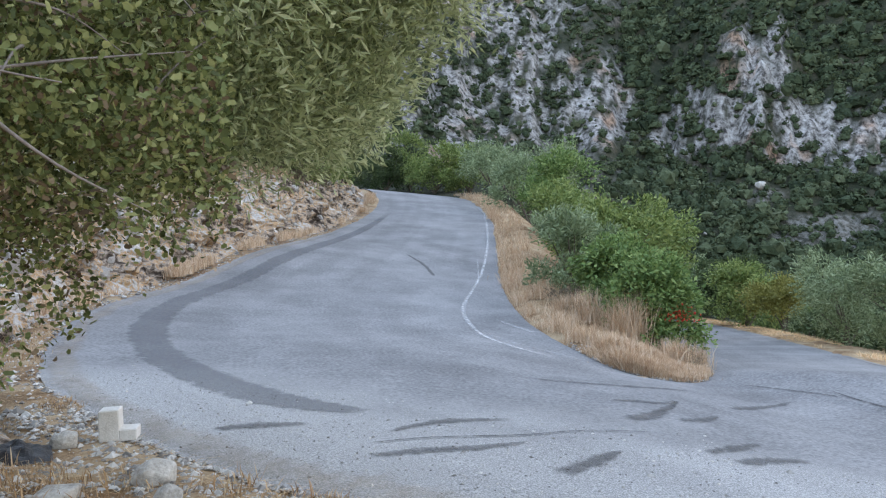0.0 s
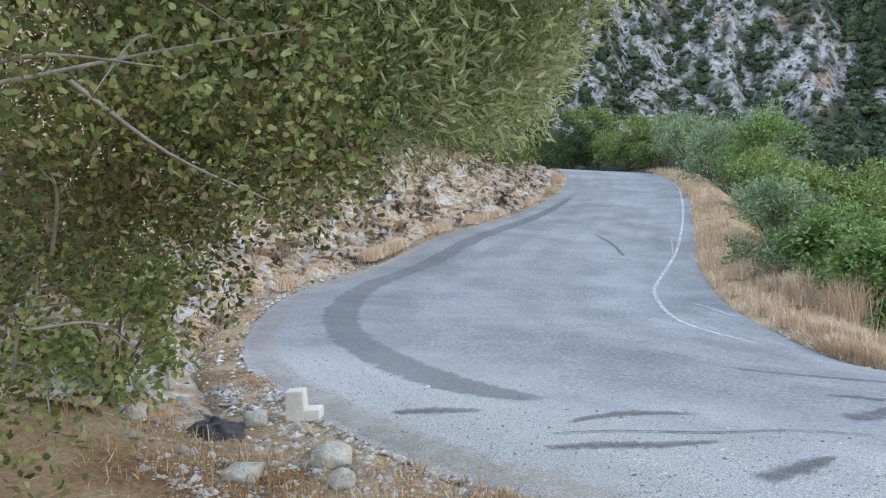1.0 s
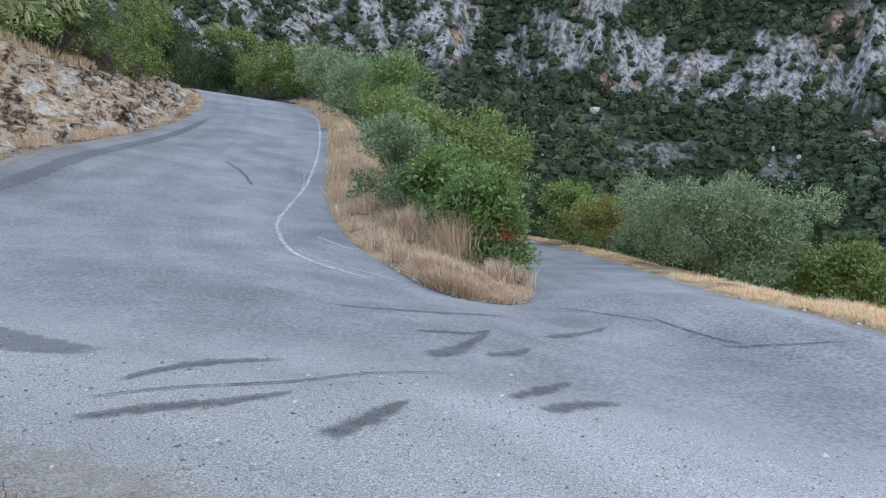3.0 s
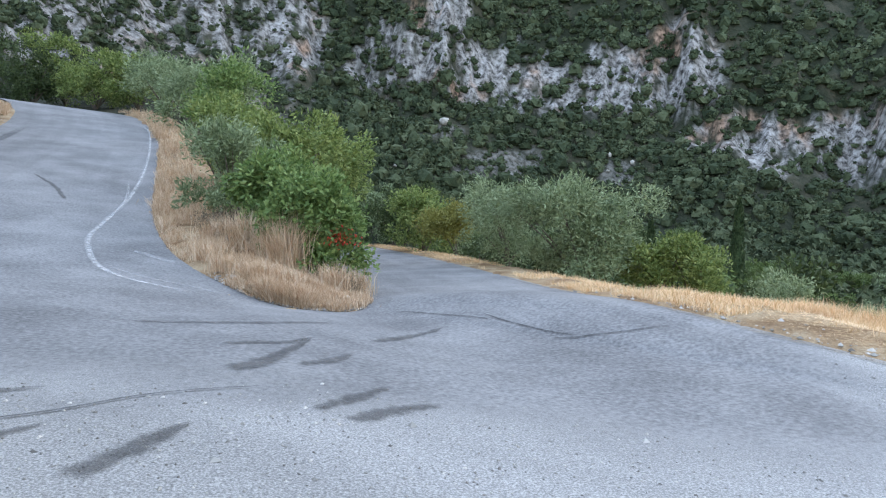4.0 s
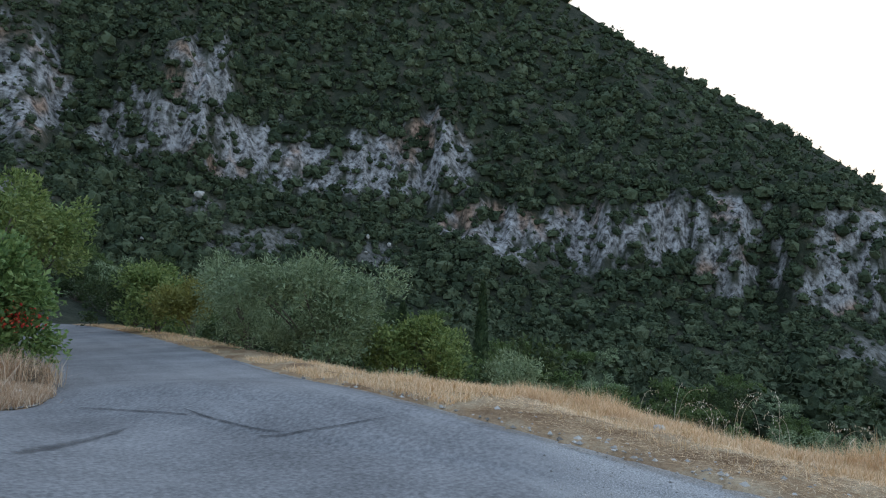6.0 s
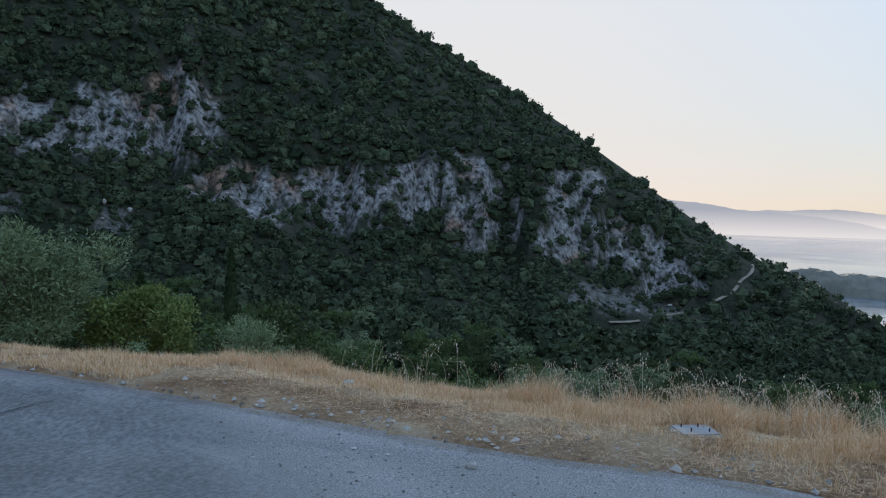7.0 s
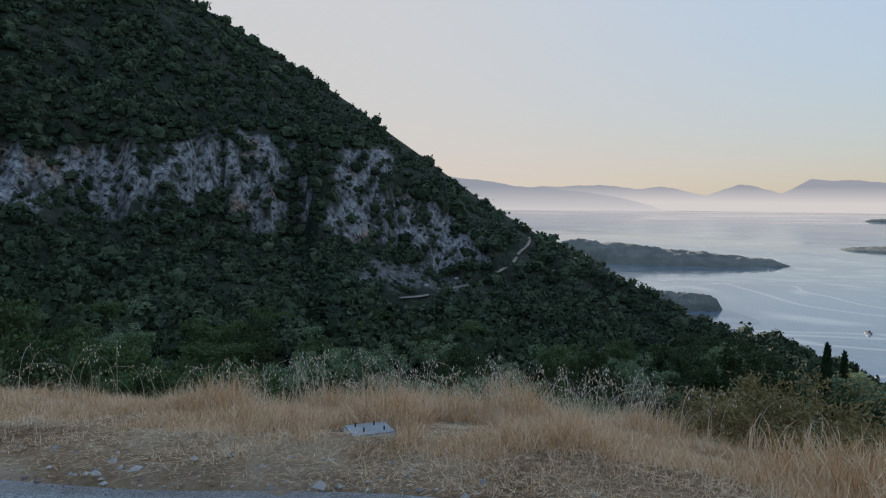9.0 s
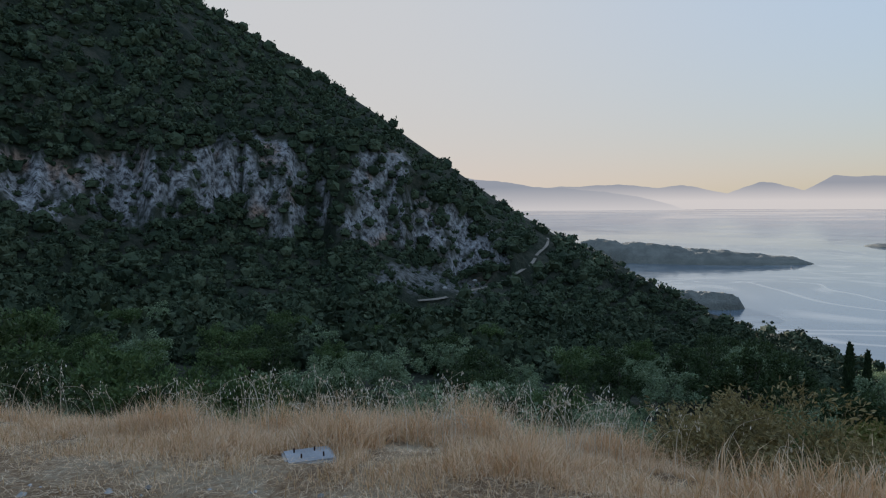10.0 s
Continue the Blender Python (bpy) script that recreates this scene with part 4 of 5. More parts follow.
dirs = rng.normal(size=(n, CARDS, 3))
dirs[:, :, 2] = np.abs(dirs[:, :, 2]) * 0.9 - 0.15
dirs /= np.linalg.norm(dirs, axis=2, keepdims=True)
squash = np.stack([np.ones(n), np.ones(n), rng.uniform(0.65, 1.05, n)], 1)
cpos = dirs * rad[:, None, None] * squash[:, None] * rng.uniform(0.62, 1.0, (n, CARDS, 1))
cpos[:, :, 0] += fx[:, None]
cpos[:, :, 1] += fy[:, None]
cpos[:, :, 2] += (fz + rad * 0.35)[:, None]
tilt = dirs + rng.normal(size=(n, CARDS, 3)) * 0.55
ln = (rad[:, None] * rng.uniform(0.24, 0.5, (n, CARDS))).ravel()
v1, f1 = leaf_arrays((cpos - tilt * rad[:, None, None] * 0.15).reshape(-1, 3), np.cross(tilt.reshape(-1, 3), rng.normal(size=(n * CARDS, 3))), ln, ln * 0.9, rng)
bm = bmesh.new()
bmesh.ops.create_icosphere(bm, subdivisions=1, radius=1)
iv = np.array([v.co for v in bm.verts])
it = np.array([[v.index for v in f.verts] for f in bm.faces])
bm.free()
lumps = rng.random((40, len(iv)))
iv = iv[None] * (np.where(fr < LEAFY, 0.66, 0.74)[:, None, None] + (lumps[rng.integers(0, 40, n)] - 0.5)[:, :, None] * 0.55) * rad[:, None, None] * squash[:, None]
iv[:, :, 0] += fx[:, None]
iv[:, :, 1] += fy[:, None]
iv[:, :, 2] += (fz + rad * 0.3)[:, None]
near_core = it[None] + (np.arange(n) * iv.shape[1])[:, None, None]
close = np.flatnonzero(fr < LEAFY)
nl = 46
d2 = rng.normal(size=(len(close), nl, 3))
d2[:, :, 2] = np.abs(d2[:, :, 2]) - 0.2
d2 /= np.linalg.norm(d2, axis=2, keepdims=True)
p2 = d2 * (rad[close, None, None] * squash[close][:, None]) * rng.uniform(0.62, 1.02, (len(close), nl, 1))
p2 += np.stack([fx[close], fy[close], fz[close] + rad[close] * 0.3], 1)[:, None]
l2 = (rad[close, None] * rng.uniform(0.2, 0.38, (len(close), nl))).ravel()
v2, f2 = leaf_arrays(p2.reshape(-1, 3), np.cross((d2 + rng.normal(size=d2.shape) * 0.6).reshape(-1, 3), rng.normal(size=(len(close) * nl, 3))), l2, l2 * 0.8, rng)
woods = mesh_object("woods", np.vstack([v1, iv.reshape(-1, 3), v2]), np.vstack([f1, near_core.reshape(-1, 3) + len(v1), f2 + len(v1) + iv.size // 3]), M_SHRUB)
tree_tone = rng.random(n)
shade = lambda per, who: (0.6 * np.repeat(tree_tone[who], per) + 0.4 * np.repeat(rng.random(len(who) * (per // 4 if per % 4 == 0 and per != iv.shape[1] else 1)), 4 if per % 4 == 0 and per != iv.shape[1] else per))
tone = np.concatenate([shade(CARDS * 4, np.arange(n)), shade(iv.shape[1], np.arange(n)), shade(nl * 4, close)])
woods.data.attributes.new("tone", "FLOAT", "POINT").data.foreach_set("value", tone.astype(np.float32))
tagged(woods, "dense dark green maquis and olive woods on the slopes", "woods", kind="stuff")

# ---- things: trees and bushes between and beside the roads ----
fork = bush("shrub", 2.3, 11.1, 1.65, 2.05, M_OAK, 1, 18000, 0.07, 0.032, "dense green shrub with red tips at the road fork", clump=0.28, low=0.13)
rr_ = np.random.default_rng(5)
rp = rr_.normal(size=(80, 3)) * (0.16, 0.10, 0.09) + (0.28, -0.72, 0.80)
rv, rf_ = leaf_arrays(rp, rr_.normal(size=(80, 3)), rr_.uniform(0.05, 0.08, 80), rr_.uniform(0.025, 0.035, 80), rr_)
mesh_object("red_sprig", rv, rf_, M_RED, fork, label="sprig of bright red leaves")["kind"] = "stuff"
bush("shrub", 2.1, 12.6, 2.0, 2.3, M_OAK, 2, 15000, 0.075, 0.034, "dense green mastic shrub between the two roads", clump=0.3, low=0.2)
bush("olive_bush", 1.5, 15.0, 2.3, 2.4, M_OLIVE, 3, 15000, 0.08, 0.022, "grey-green olive bush between the two roads", clump=0.32, low=0.25)
bush("shrub", 2.9, 16.5, 3.0, 3.6, M_GREEN, 4, 13000, 0.09, 0.035, "yellow-green shrub between the two roads", clump=0.4)
bush("shrub", 2.3, 20.5, 2.8, 3.4, M_GREEN, 5, 13000, 0.09, 0.04, "yellow-green shrub between the two roads", clump=0.42)
bush("shrub", 4.6, 22.0, 3.6, 4.6, M_GREEN, 21, 14000, 0.1, 0.04, "tall yellow-green shrub between the two roads", clump=0.5)
bush("shrub", 2.6, 27, 3.4, 4.2, M_OAK, 22, 12000, 0.11, 0.045, "dense green mastic shrub above the road fork", clump=0.5)
bush("shrub", 5.0, 30, 4.2, 5.0, M_GREEN, 23, 12000, 0.12, 0.05, "tall green shrub above the road fork", clump=0.55)
bush("olive_bush", 3.0, 36, 4.5, 5.0, M_OLIVE, 24, 12000, 0.13, 0.04, "grey-green olive beside the upper road", clump=0.6)
bush("olive_bush", 1.8, 45, 5.0, 4.6, M_OLIVE, 25, 12000, 0.14, 0.045, "grey-green olive beside the upper road bend", clump=0.6)
bush("tree", -2.2, 52.5, 5.5, 4.4, M_GREEN, 26, 12000, 0.14, 0.06, "dark green tree at the upper road bend", "tree", 0.6, low=0.25)
bush("tree", -6.2, 55.5, 5.5, 4.6, M_DARK, 27, 12000, 0.14, 0.06, "dark green tree at the upper road bend", "tree", 0.6, low=0.25)
bush("tree", -10.5, 58.5, 6, 5, M_DARK, 28, 12000, 0.14, 0.06, "dark green tree at the upper road bend", "tree", 0.6, low=0.25)
bush("tree", 0.4, 51, 5.0, 4.2, M_GREEN, 29, 9000, 0.14, 0.06, "green tree at the upper road bend", "tree", 0.6, low=0.25)
bush("tree", -4.3, 57.5, 5.5, 5.0, M_GREEN, 30, 9000, 0.14, 0.06, "green tree behind the upper road bend", "tree", 0.6, low=0.25)
bush("olive_bush", 3.4, 40.5, 4.2, 4.6, M_OLIVE, 31, 9000, 0.13, 0.04, "grey-green olive beside the upper road", clump=0.6, low=0.25)
for k, (x, y, w, h) in enumerate([(1.25, 12.0, 0.8, 0.55), (1.0, 13.4, 0.8, 0.5), (1.75, 11.4, 0.6, 0.55), (2.6, 10.05, 0.55, 0.42)]):
    bush("dry_bush", x, y, w, h, M_GREY, 130 + k, 2600, 0.035, 0.008, "brownish dry twiggy bush in the straw grass", clump=0.16, low=0.2)
# below the lower road
bush("olive_tree", 10.9, 16.0, 4.1, 3.05, M_OLIVE, 6, 40000, 0.09, 0.024, "rounded silver-green olive tree below the lower road", "tree", 0.4, 14, low=0.16)
bush("olive_tree", 10.6, 19.6, 3.4, 2.8, M_OLIVE, 61, 14000, 0.09, 0.022, "smaller silver-green olive beside the lower road", "tree", 0.4, 10, low=0.16)
bush("shrub", 11.2, 25.0, 2.4, 2.2, M_YELLOW, 7, 9000, 0.09, 0.04, "yellowing green shrub beside the lower road", clump=0.4)
bush("shrub", 11.6, 29.5, 3.6, 3.1, M_GREEN, 71, 12000, 0.11, 0.05, "dense green shrub beside the lower road", clump=0.5, low=0.25)
bush("shrub", 12.8, 36, 4.2, 3.6, M_DARK, 72, 12000, 0.12, 0.05, "dense dark green shrub beside the lower road", clump=0.5, low=0.25)
bush("shrub", 12.6, 15.0, 2.2, 2.4, M_GREEN, 73, 9000, 0.07, 0.035, "leafy green shrub on the slope below the road", clump=0.3)
bush("shrub", 13.6, 14.2, 1.9, 2.6, M_GREEN, 74, 9000, 0.07, 0.035, "leafy green shrub on the slope below the road", clump=0.3)
bush("shrub", 15.5, 13.2, 2.2, 2.6, M_OLIVE, 75, 9000, 0.08, 0.025, "grey-green shrub on the slope below the verge", clump=0.35)
# on top of the bank
for k, (x, y, w, h, m, lab) in enumerate([(-10.6, 15.5, 3.4, 3.0, M_GREEN, "green shrub on top of the cut bank"), (-9.9, 18.8, 3.4, 3.6, M_GREEN, "tall green shrub on top of the cut bank"),
                                          (-9.6, 22.5, 3.6, 4.0, M_GREEN, "tall green shrub on top of the cut bank"), (-9.0, 26.5, 3.4, 3.8, M_DARK, "dark green shrub on top of the cut bank"),
                                          (-8.2, 30.5, 3.2, 4.0, M_GREEN, "tall green shrub over the upper road"), (-7.6, 34, 2.8, 3.6, M_GREEN, "green shrub over the upper road"),
                                          (-7.4, 38, 2.6, 3.0, M_DARK, "dark shrub at the foot of the bank"), (-12.5, 20, 4.5, 5.0, M_GREEN, "tall green shrub on the hillside"),
                                          (-12, 27, 4.5, 5.4, M_GREEN, "tall green shrub on the hillside"), (-11.5, 11.5, 3.2, 2.8, M_OLIVE, "grey-green shrub on the hillside"),
                                          (-9.4, 24.8, 4.0, 4.0, M_GREEN, "tall green shrub on top of the cut bank"), (-9.2, 28.6, 3.8, 4.2, M_GREEN, "tall green shrub over the upper road"), (-11.5, 23.5, 4.4, 4.6, M_OLIVE, "grey-green shrub on top of the cut bank"),
                                          (-8.4, 29.0, 1.6, 1.7, M_GREY, "greyish dry shrub at the bank top"), (-7.6, 32.6, 1.5, 1.6, M_GREY, "greyish dry shrub at the bank top")]):
    bush("shrub", x, y, w * (1.3 if h > 2 else 1), h * (1.5 if h > 2 else 1), m, 40 + k, 9000, 0.1, 0.045, lab, clump=0.4, low=0.25)

# ---- the oak and the olive that hang over the shoulder ----
zt = ground_z(-4.7, -0.4)
oak = empty("oak_tree", pose(-4.7, -0.4, zt))
O = lambda x, y, z: (x + 4.7, y + 0.4, z - zt)
branches("trunk", [([O(-4.7, -0.4, zt - 0.1), O(-4.6, -0.3, 1.4), O(-4.4, -0.2, 2.3), O(-4.1, 0.2, 3.2)], 0.13, 0.06)], M_BARK, oak)
twigs = [([O(-4.5, -0.35, 1.9), O(-3.6, -0.95, 2.2), O(-3.1, -0.92, 2.25), O(-2.8, -0.86, 2.36), O(-2.5, -0.7, 2.33)], 0.016, 0.002),
         ([O(-2.85, -0.88, 2.3), O(-2.6, -0.55, 2.42), O(-2.3, -0.3, 2.5)], 0.007, 0.0015), ([O(-2.7, -0.82, 2.3), O(-2.5, -0.75, 2.12), O(-2.35, -0.55, 2.0)], 0.007, 0.0015),
         ([O(-4.4, -0.2, 2.3), O(-3.3, 0.3, 2.7), O(-2.5, 0.6, 2.9)], 0.016, 0.003), ([O(-4.5, -0.3, 1.5), O(-4.0, -0.1, 1.65), O(-3.4, 0.1, 1.7)], 0.012, 0.003),
         ([O(-4.5, -0.3, 1.2), O(-4.1, -0.6, 1.35), O(-3.5, -0.8, 1.45)], 0.011, 0.003), ([O(-4.4, -0.2, 2.6), O(-3.5, -0.6, 3.1), O(-2.6, -0.7, 3.2)], 0.014, 0.003)]
for k in range(170):
    r_ = random.Random(k)
    p = (r_.uniform(-4.2, -2.6), r_.uniform(-1.0, 1.0), r_.uniform(1.5, 3.4))
    q = (p[0] + r_.uniform(0.05, 0.5), p[1] + r_.uniform(-0.4, 0.4), p[2] + r_.uniform(-0.35, 0.35))
    twigs.append(([O(*p), O((p[0] + q[0]) / 2, (p[1] + q[1]) / 2 + 0.04, (p[2] + q[2]) / 2 + 0.06), O(*q)], 0.006, 0.0013))
off = np.array(O(0, 0, 0))


def hangs(p):
    """The canopy's lower limit: it hangs lower over the shoulder than over the road."""
    dx, dy, dz = p[:, 0] + 1.54, p[:, 1] + 2.57, p[:, 2] - 1.93
    a_ = np.degrees(np.arctan2(dx, dy))
    low = np.interp(a_, [-60, -40, -29.5, -24.5, -20, -11, -7, -3.5, 0], [-50, -28, -8, -4, -1, 0.2, 3.6, 9.6, 13])
    e_ = np.degrees(np.arctan2(dz, np.hypot(dx, dy)))
    gap = np.where(a_ < -9, vnoise(p[:, 0] * 3.3 + 7, p[:, 2] * 4.1 + p[:, 1] * 1.3), 1.0)
    return (gap > np.interp(e_ - low, [0, 5, 12, 20], [0.40, 0.32, 0.2, 0.05])) & (e_ > low + (vnoise(p[:, 0] * 5, p[:, 1] * 5 + p[:, 2] * 5) - 0.5) * 5)


twigs = twigs[:7] + [t_ for t_ in twigs[7:] if hangs(np.array(t_[0]) - off).all() and np.hypot(t_[0][-1][0] - off[0] + 1.45, t_[0][-1][1] - off[1] + 2.1) > 1.15]
branches("branch", twigs, M_TWIG, oak, "bare grey twigs", 5)
eye_clear = lambda pos: (np.hypot(pos[:, 0] - off[0] + 1.45, pos[:, 1] - off[1] + 2.1) > 1.15) & ((pos[:, 0] - off[0] + 1.54) < -0.27 * (pos[:, 1] - off[1] + 2.57) - 0.05) & hangs(pos - off)
crown("crown", [(*O(-3.5, -0.1, 2.9), 1.5, 1.5, 1.0), (*O(-3.0, -0.2, 2.2), 1.0, 1.2, 0.7), (*O(-2.7, 0.5, 2.4), 0.7, 0.9, 0.6), (*O(-3.6, 0.6, 2.0), 1.0, 1.0, 0.8), (*O(-3.4, -0.9, 3.4), 1.3, 1.0, 0.7), (*O(-3.5, 0.4, 3.8), 1.7, 1.6, 0.8), (*O(-4.8, 1.0, 1.8), 1.1, 1.0, 0.9), (*O(-3.6, -0.7, 1.4), 0.7, 0.7, 0.6), (*O(-2.95, 0.2, 1.85), 0.45, 0.5, 0.4), (*O(-2.65, 0.6, 2.1), 0.45, 0.5, 0.35), (*O(-3.2, 0.4, 1.6), 0.4, 0.5, 0.35)],
      84000, 0.031, 0.022, M_OAK_NEAR, oak, 8, 0.24, 0.15, inner=0.2, per=24, keep=eye_clear, lobed=True)
crown("dry_leaves", [(*O(-3.3, 0.0, 2.5), 1.1, 1.1, 0.9), (*O(-3.0, -0.2, 2.0), 0.8, 0.9, 0.6), (*O(-3.1, 0.4, 1.8), 0.6, 0.7, 0.5)], 6000, 0.030, 0.018, M_BROWN, oak, 18, 0.22, 0.3, label="dead brown leaves among the green", inner=0.3, per=24, keep=eye_clear, lobed=True)
tagged(oak, "holm oak with spiny green and yellowing leaves overhanging the shoulder", "tree")

zo = ground_z(-6.3, 2.4)
olive = empty("olive_tree", pose(-6.3, 2.4, zo))
O = lambda x, y, z: (x + 6.3, y - 2.4, z - zo)
paths = [([O(-6.3, 2.4, zo - 0.1), O(-6.1, 2.4, 1.9), O(-5.4, 2.5, 3.2), O(-4.2, 2.4, 4.2)], 0.12, 0.05)]
branches("trunk", paths, M_BARK, olive)
limbs = []
for k in range(26):
    r_ = random.Random(100 + k)
    q = (r_.uniform(-4.6, -2.2), r_.uniform(0.8, 3.6), r_.uniform(3.1, 5.2))
    limbs.append(([O(-5.2, 2.5, 3.3), O((q[0] - 5.2) / 2, (q[1] + 2.5) / 2, (q[2] + 3.3) / 2 + 0.3), O(*q)], 0.025, 0.003))
branches("branch", limbs, M_BARK, olive, "", 5)
off2 = np.array(O(0, 0, 0))
olive_clear = lambda pos: hangs(pos - off2)
crown("crown", [(*O(-3.6, 2.0, 3.6), 1.5, 1.5, 1.5), (*O(-2.7, 1.6, 3.4), 1.0, 1.1, 0.9), (*O(-2.5, 2.0, 4.3), 1.1, 1.3, 1.0), (*O(-3.4, 2.8, 2.7), 1.0, 1.0, 0.9), (*O(-2.2, 1.4, 3.5), 0.7, 0.9, 0.6), (*O(-3.2, 1.6, 2.5), 0.9, 0.8, 0.6), (*O(-1.95, 1.5, 3.3), 0.6, 0.9, 0.6), (*O(-1.85, 1.9, 4.0), 0.7, 0.9, 0.7), (*O(-1.65, 1.4, 3.35), 0.55, 0.8, 0.5), (*O(-1.5, 1.8, 3.9), 0.6, 0.8, 0.6), (*O(-2.6, 0.6, 3.0), 0.7, 0.7, 0.7), (*O(-2.6, 1.2, 2.5), 0.6, 0.7, 0.45), (*O(-2.0, 1.6, 2.95), 0.45, 0.7, 0.4), (*O(-2.15, 1.9, 2.65), 0.5, 0.8, 0.4), (*O(-2.4, 2.4, 2.6), 0.6, 0.8, 0.45)],
      135000, 0.074, 0.017, M_OLIVE_NEAR, olive, 9, 0.26, 0.1, inner=0.35, per=24, keep=olive_clear)
tagged(olive, "olive tree with narrow grey-green leaves hanging over the road edge", "tree")
bush("oak_sprout", -3.6, -0.7, 1.1, 0.9, M_OAK_NEAR, 91, 1700, 0.045, 0.032, "low oak sprouts with bright green leaves on the shoulder", clump=0.2, low=0.2)
bush("oak_sprout", -5.2, 2.2, 1.3, 1.5, M_GREEN, 93, 3500, 0.045, 0.028, "thin green brush at the foot of the olive", clump=0.25, low=0.2)
bush("shrub", -6.6, 3.6, 1.5, 1.3, M_GREEN, 94, 4000, 0.05, 0.025, "scrubby green weeds at the road edge", clump=0.25, low=0.2)
bush("shrub", 9.0, -3.4, 2.3, 1.05, M_BROOM, 95, 22000, 0.035, 0.012, "brownish green thorn bush in the dry grass", clump=0.2, low=0.25)
bush("shrub", 10.2, -5.0, 2.6, 1.1, M_BROOM, 96, 18000, 0.035, 0.012, "brownish green thorn bush in the dry grass", clump=0.2, low=0.25)


def cypress(x, y, z_top, h, w, seed, label):
    z = ground_z(x, y)
    h = max(h, z_top - z)
    top = empty("cypress", pose(x, y, z_top - h))
    rng = np.random.default_rng(seed)
    nq, ns = 26, 12
    q = np.linspace(0.02, 1, nq)
    prof = w * 0.5 * np.minimum(1, q * 9) ** 0.5 * (1 - q) ** 0.55 + 0.02
    ang = np.arange(ns) * 2 * math.pi / ns
    R_ = prof[:, None] * (0.82 + 0.3 * rng.random((nq, ns)))
    cv = np.stack([R_ * np.cos(ang), R_ * np.sin(ang), np.repeat((q * h)[:, None], ns, 1)], -1).reshape(-1, 3)
    cf = [[a * ns + b, a * ns + (b + 1) % ns, (a + 1) * ns + (b + 1) % ns, (a + 1) * ns + b] for a in range(nq - 1) for b in range(ns)]
    n_ = 1500
    qs, an = rng.random(n_) ** 1.2, rng.uniform(0, 6.28, n_)
    rad_ = np.interp(qs, q, prof)
    lp = np.stack([rad_ * np.cos(an), rad_ * np.sin(an), qs * h], 1)
    lv, lf = leaf_arrays(lp, np.stack([np.cos(an) * 0.35, np.sin(an) * 0.35, np.ones(n_)], 1) + rng.normal(size=(n_, 3)) * 0.15, rng.uniform(0.25, 0.5, n_), rng.uniform(0.1, 0.18, n_), rng)
    mesh_object("crown", np.vstack([cv, lv]), cf + (lf + len(cv)).tolist(), M_CYPRESS, top, smooth=True)
    branches("trunk", [([(0, 0, -0.3), (0, 0, h * 0.5), (0, 0, h * 0.9)], 0.09, 0.03)], M_BARK, top)
    return tagged(top, label, "cypress tree")


cypress(47.8, 47.1, -2.2, 9.5, 1.6, 1, "tall slender dark green cypress in the valley")
cypress(38.2, 46.8, -3.8, 6.5, 1.3, 2, "slender dark green cypress beside an olive")
cypress(*polar(47.4, 42)[:2], -5.3, 5.0, 0.9, 3, "small slender cypress below the verge")
cypress(*polar(105.4, 84)[:2], -13.6, 5.0, 1.3, 4, "dark cypress on the slope above the sea")
cypress(*polar(106.4, 88)[:2], -15.0, 4.0, 1.0, 5, "dark cypress on the slope above the sea")

# ---- valley trees below the verge ----
rng = np.random.default_rng(77)
protos = []
for k, (m, ln, wd, lab) in enumerate([(M_OLIVE, 0.16, 0.065, "grey-green olive tree in the valley"), (M_VALLEY, 0.15, 0.08, "leafy green tree in the valley"), (M_DARK, 0.15, 0.08, "dark holm oak in the valley"), (M_DARK, 0.14, 0.07, "dark rounded holm oak in the valley")]):
    p = bush("valley_tree", 30 + 3 * k, 20, 5.8, 4.8, m, 200 + k, 9000, ln, wd, lab, "tree", 0.55, 13, low=0.22)
    p["group"] = "valley trees"
    protos.append(p)
placed = []
for k in range(2600):
    a_, r_ = rng.uniform(14, 112), math.exp(rng.uniform(math.log(24), math.log(150)))
    x, y = polar(a_, r_)[:2]
    d = near_height(np.array([x]), np.array([y]))[1][0] + (0 if r_ > 26 else -9)
    if d < 9 or (a_ > 88 and r_ < 48) or any((x - px) ** 2 + (y - py) ** 2 < (2.4 + 0.012 * r_) ** 2 for px, py in placed) or (x - 47.8) ** 2 + (y - 47.1) ** 2 < 12:
        continue
    placed.append((x, y))
    s = rng.uniform(0.9, 1.5) * (0.7 if r_ < 40 else 1.0)
    if len(placed) <= 4:
        ob = protos[len(placed) - 1]
        ob.matrix_basis = pose(x, y, ground_z(x, y) - 0.1)
    else:
        ob = copy_thing(protos[rng.integers(0, 4)], pose(x, y, ground_z(x, y) - 0.1, 0, 0, rng.uniform(0, 360)))
        ob.scale = (s, s, s * rng.uniform(0.8, 1.1))
    if len(placed) >= 210:
        break
bush("shrub", *polar(107.5, 62)[:2], 6, 4.0, M_YELLOW, 97, 6000, 0.2, 0.09, "yellow flowering broom on the slope above the sea", clump=0.6)
bush("tree", *polar(104.2, 70)[:2], 5, 4.4, M_DARK, 98, 6000, 0.2, 0.09, "dark tree on the slope above the sea", "tree", clump=0.6)

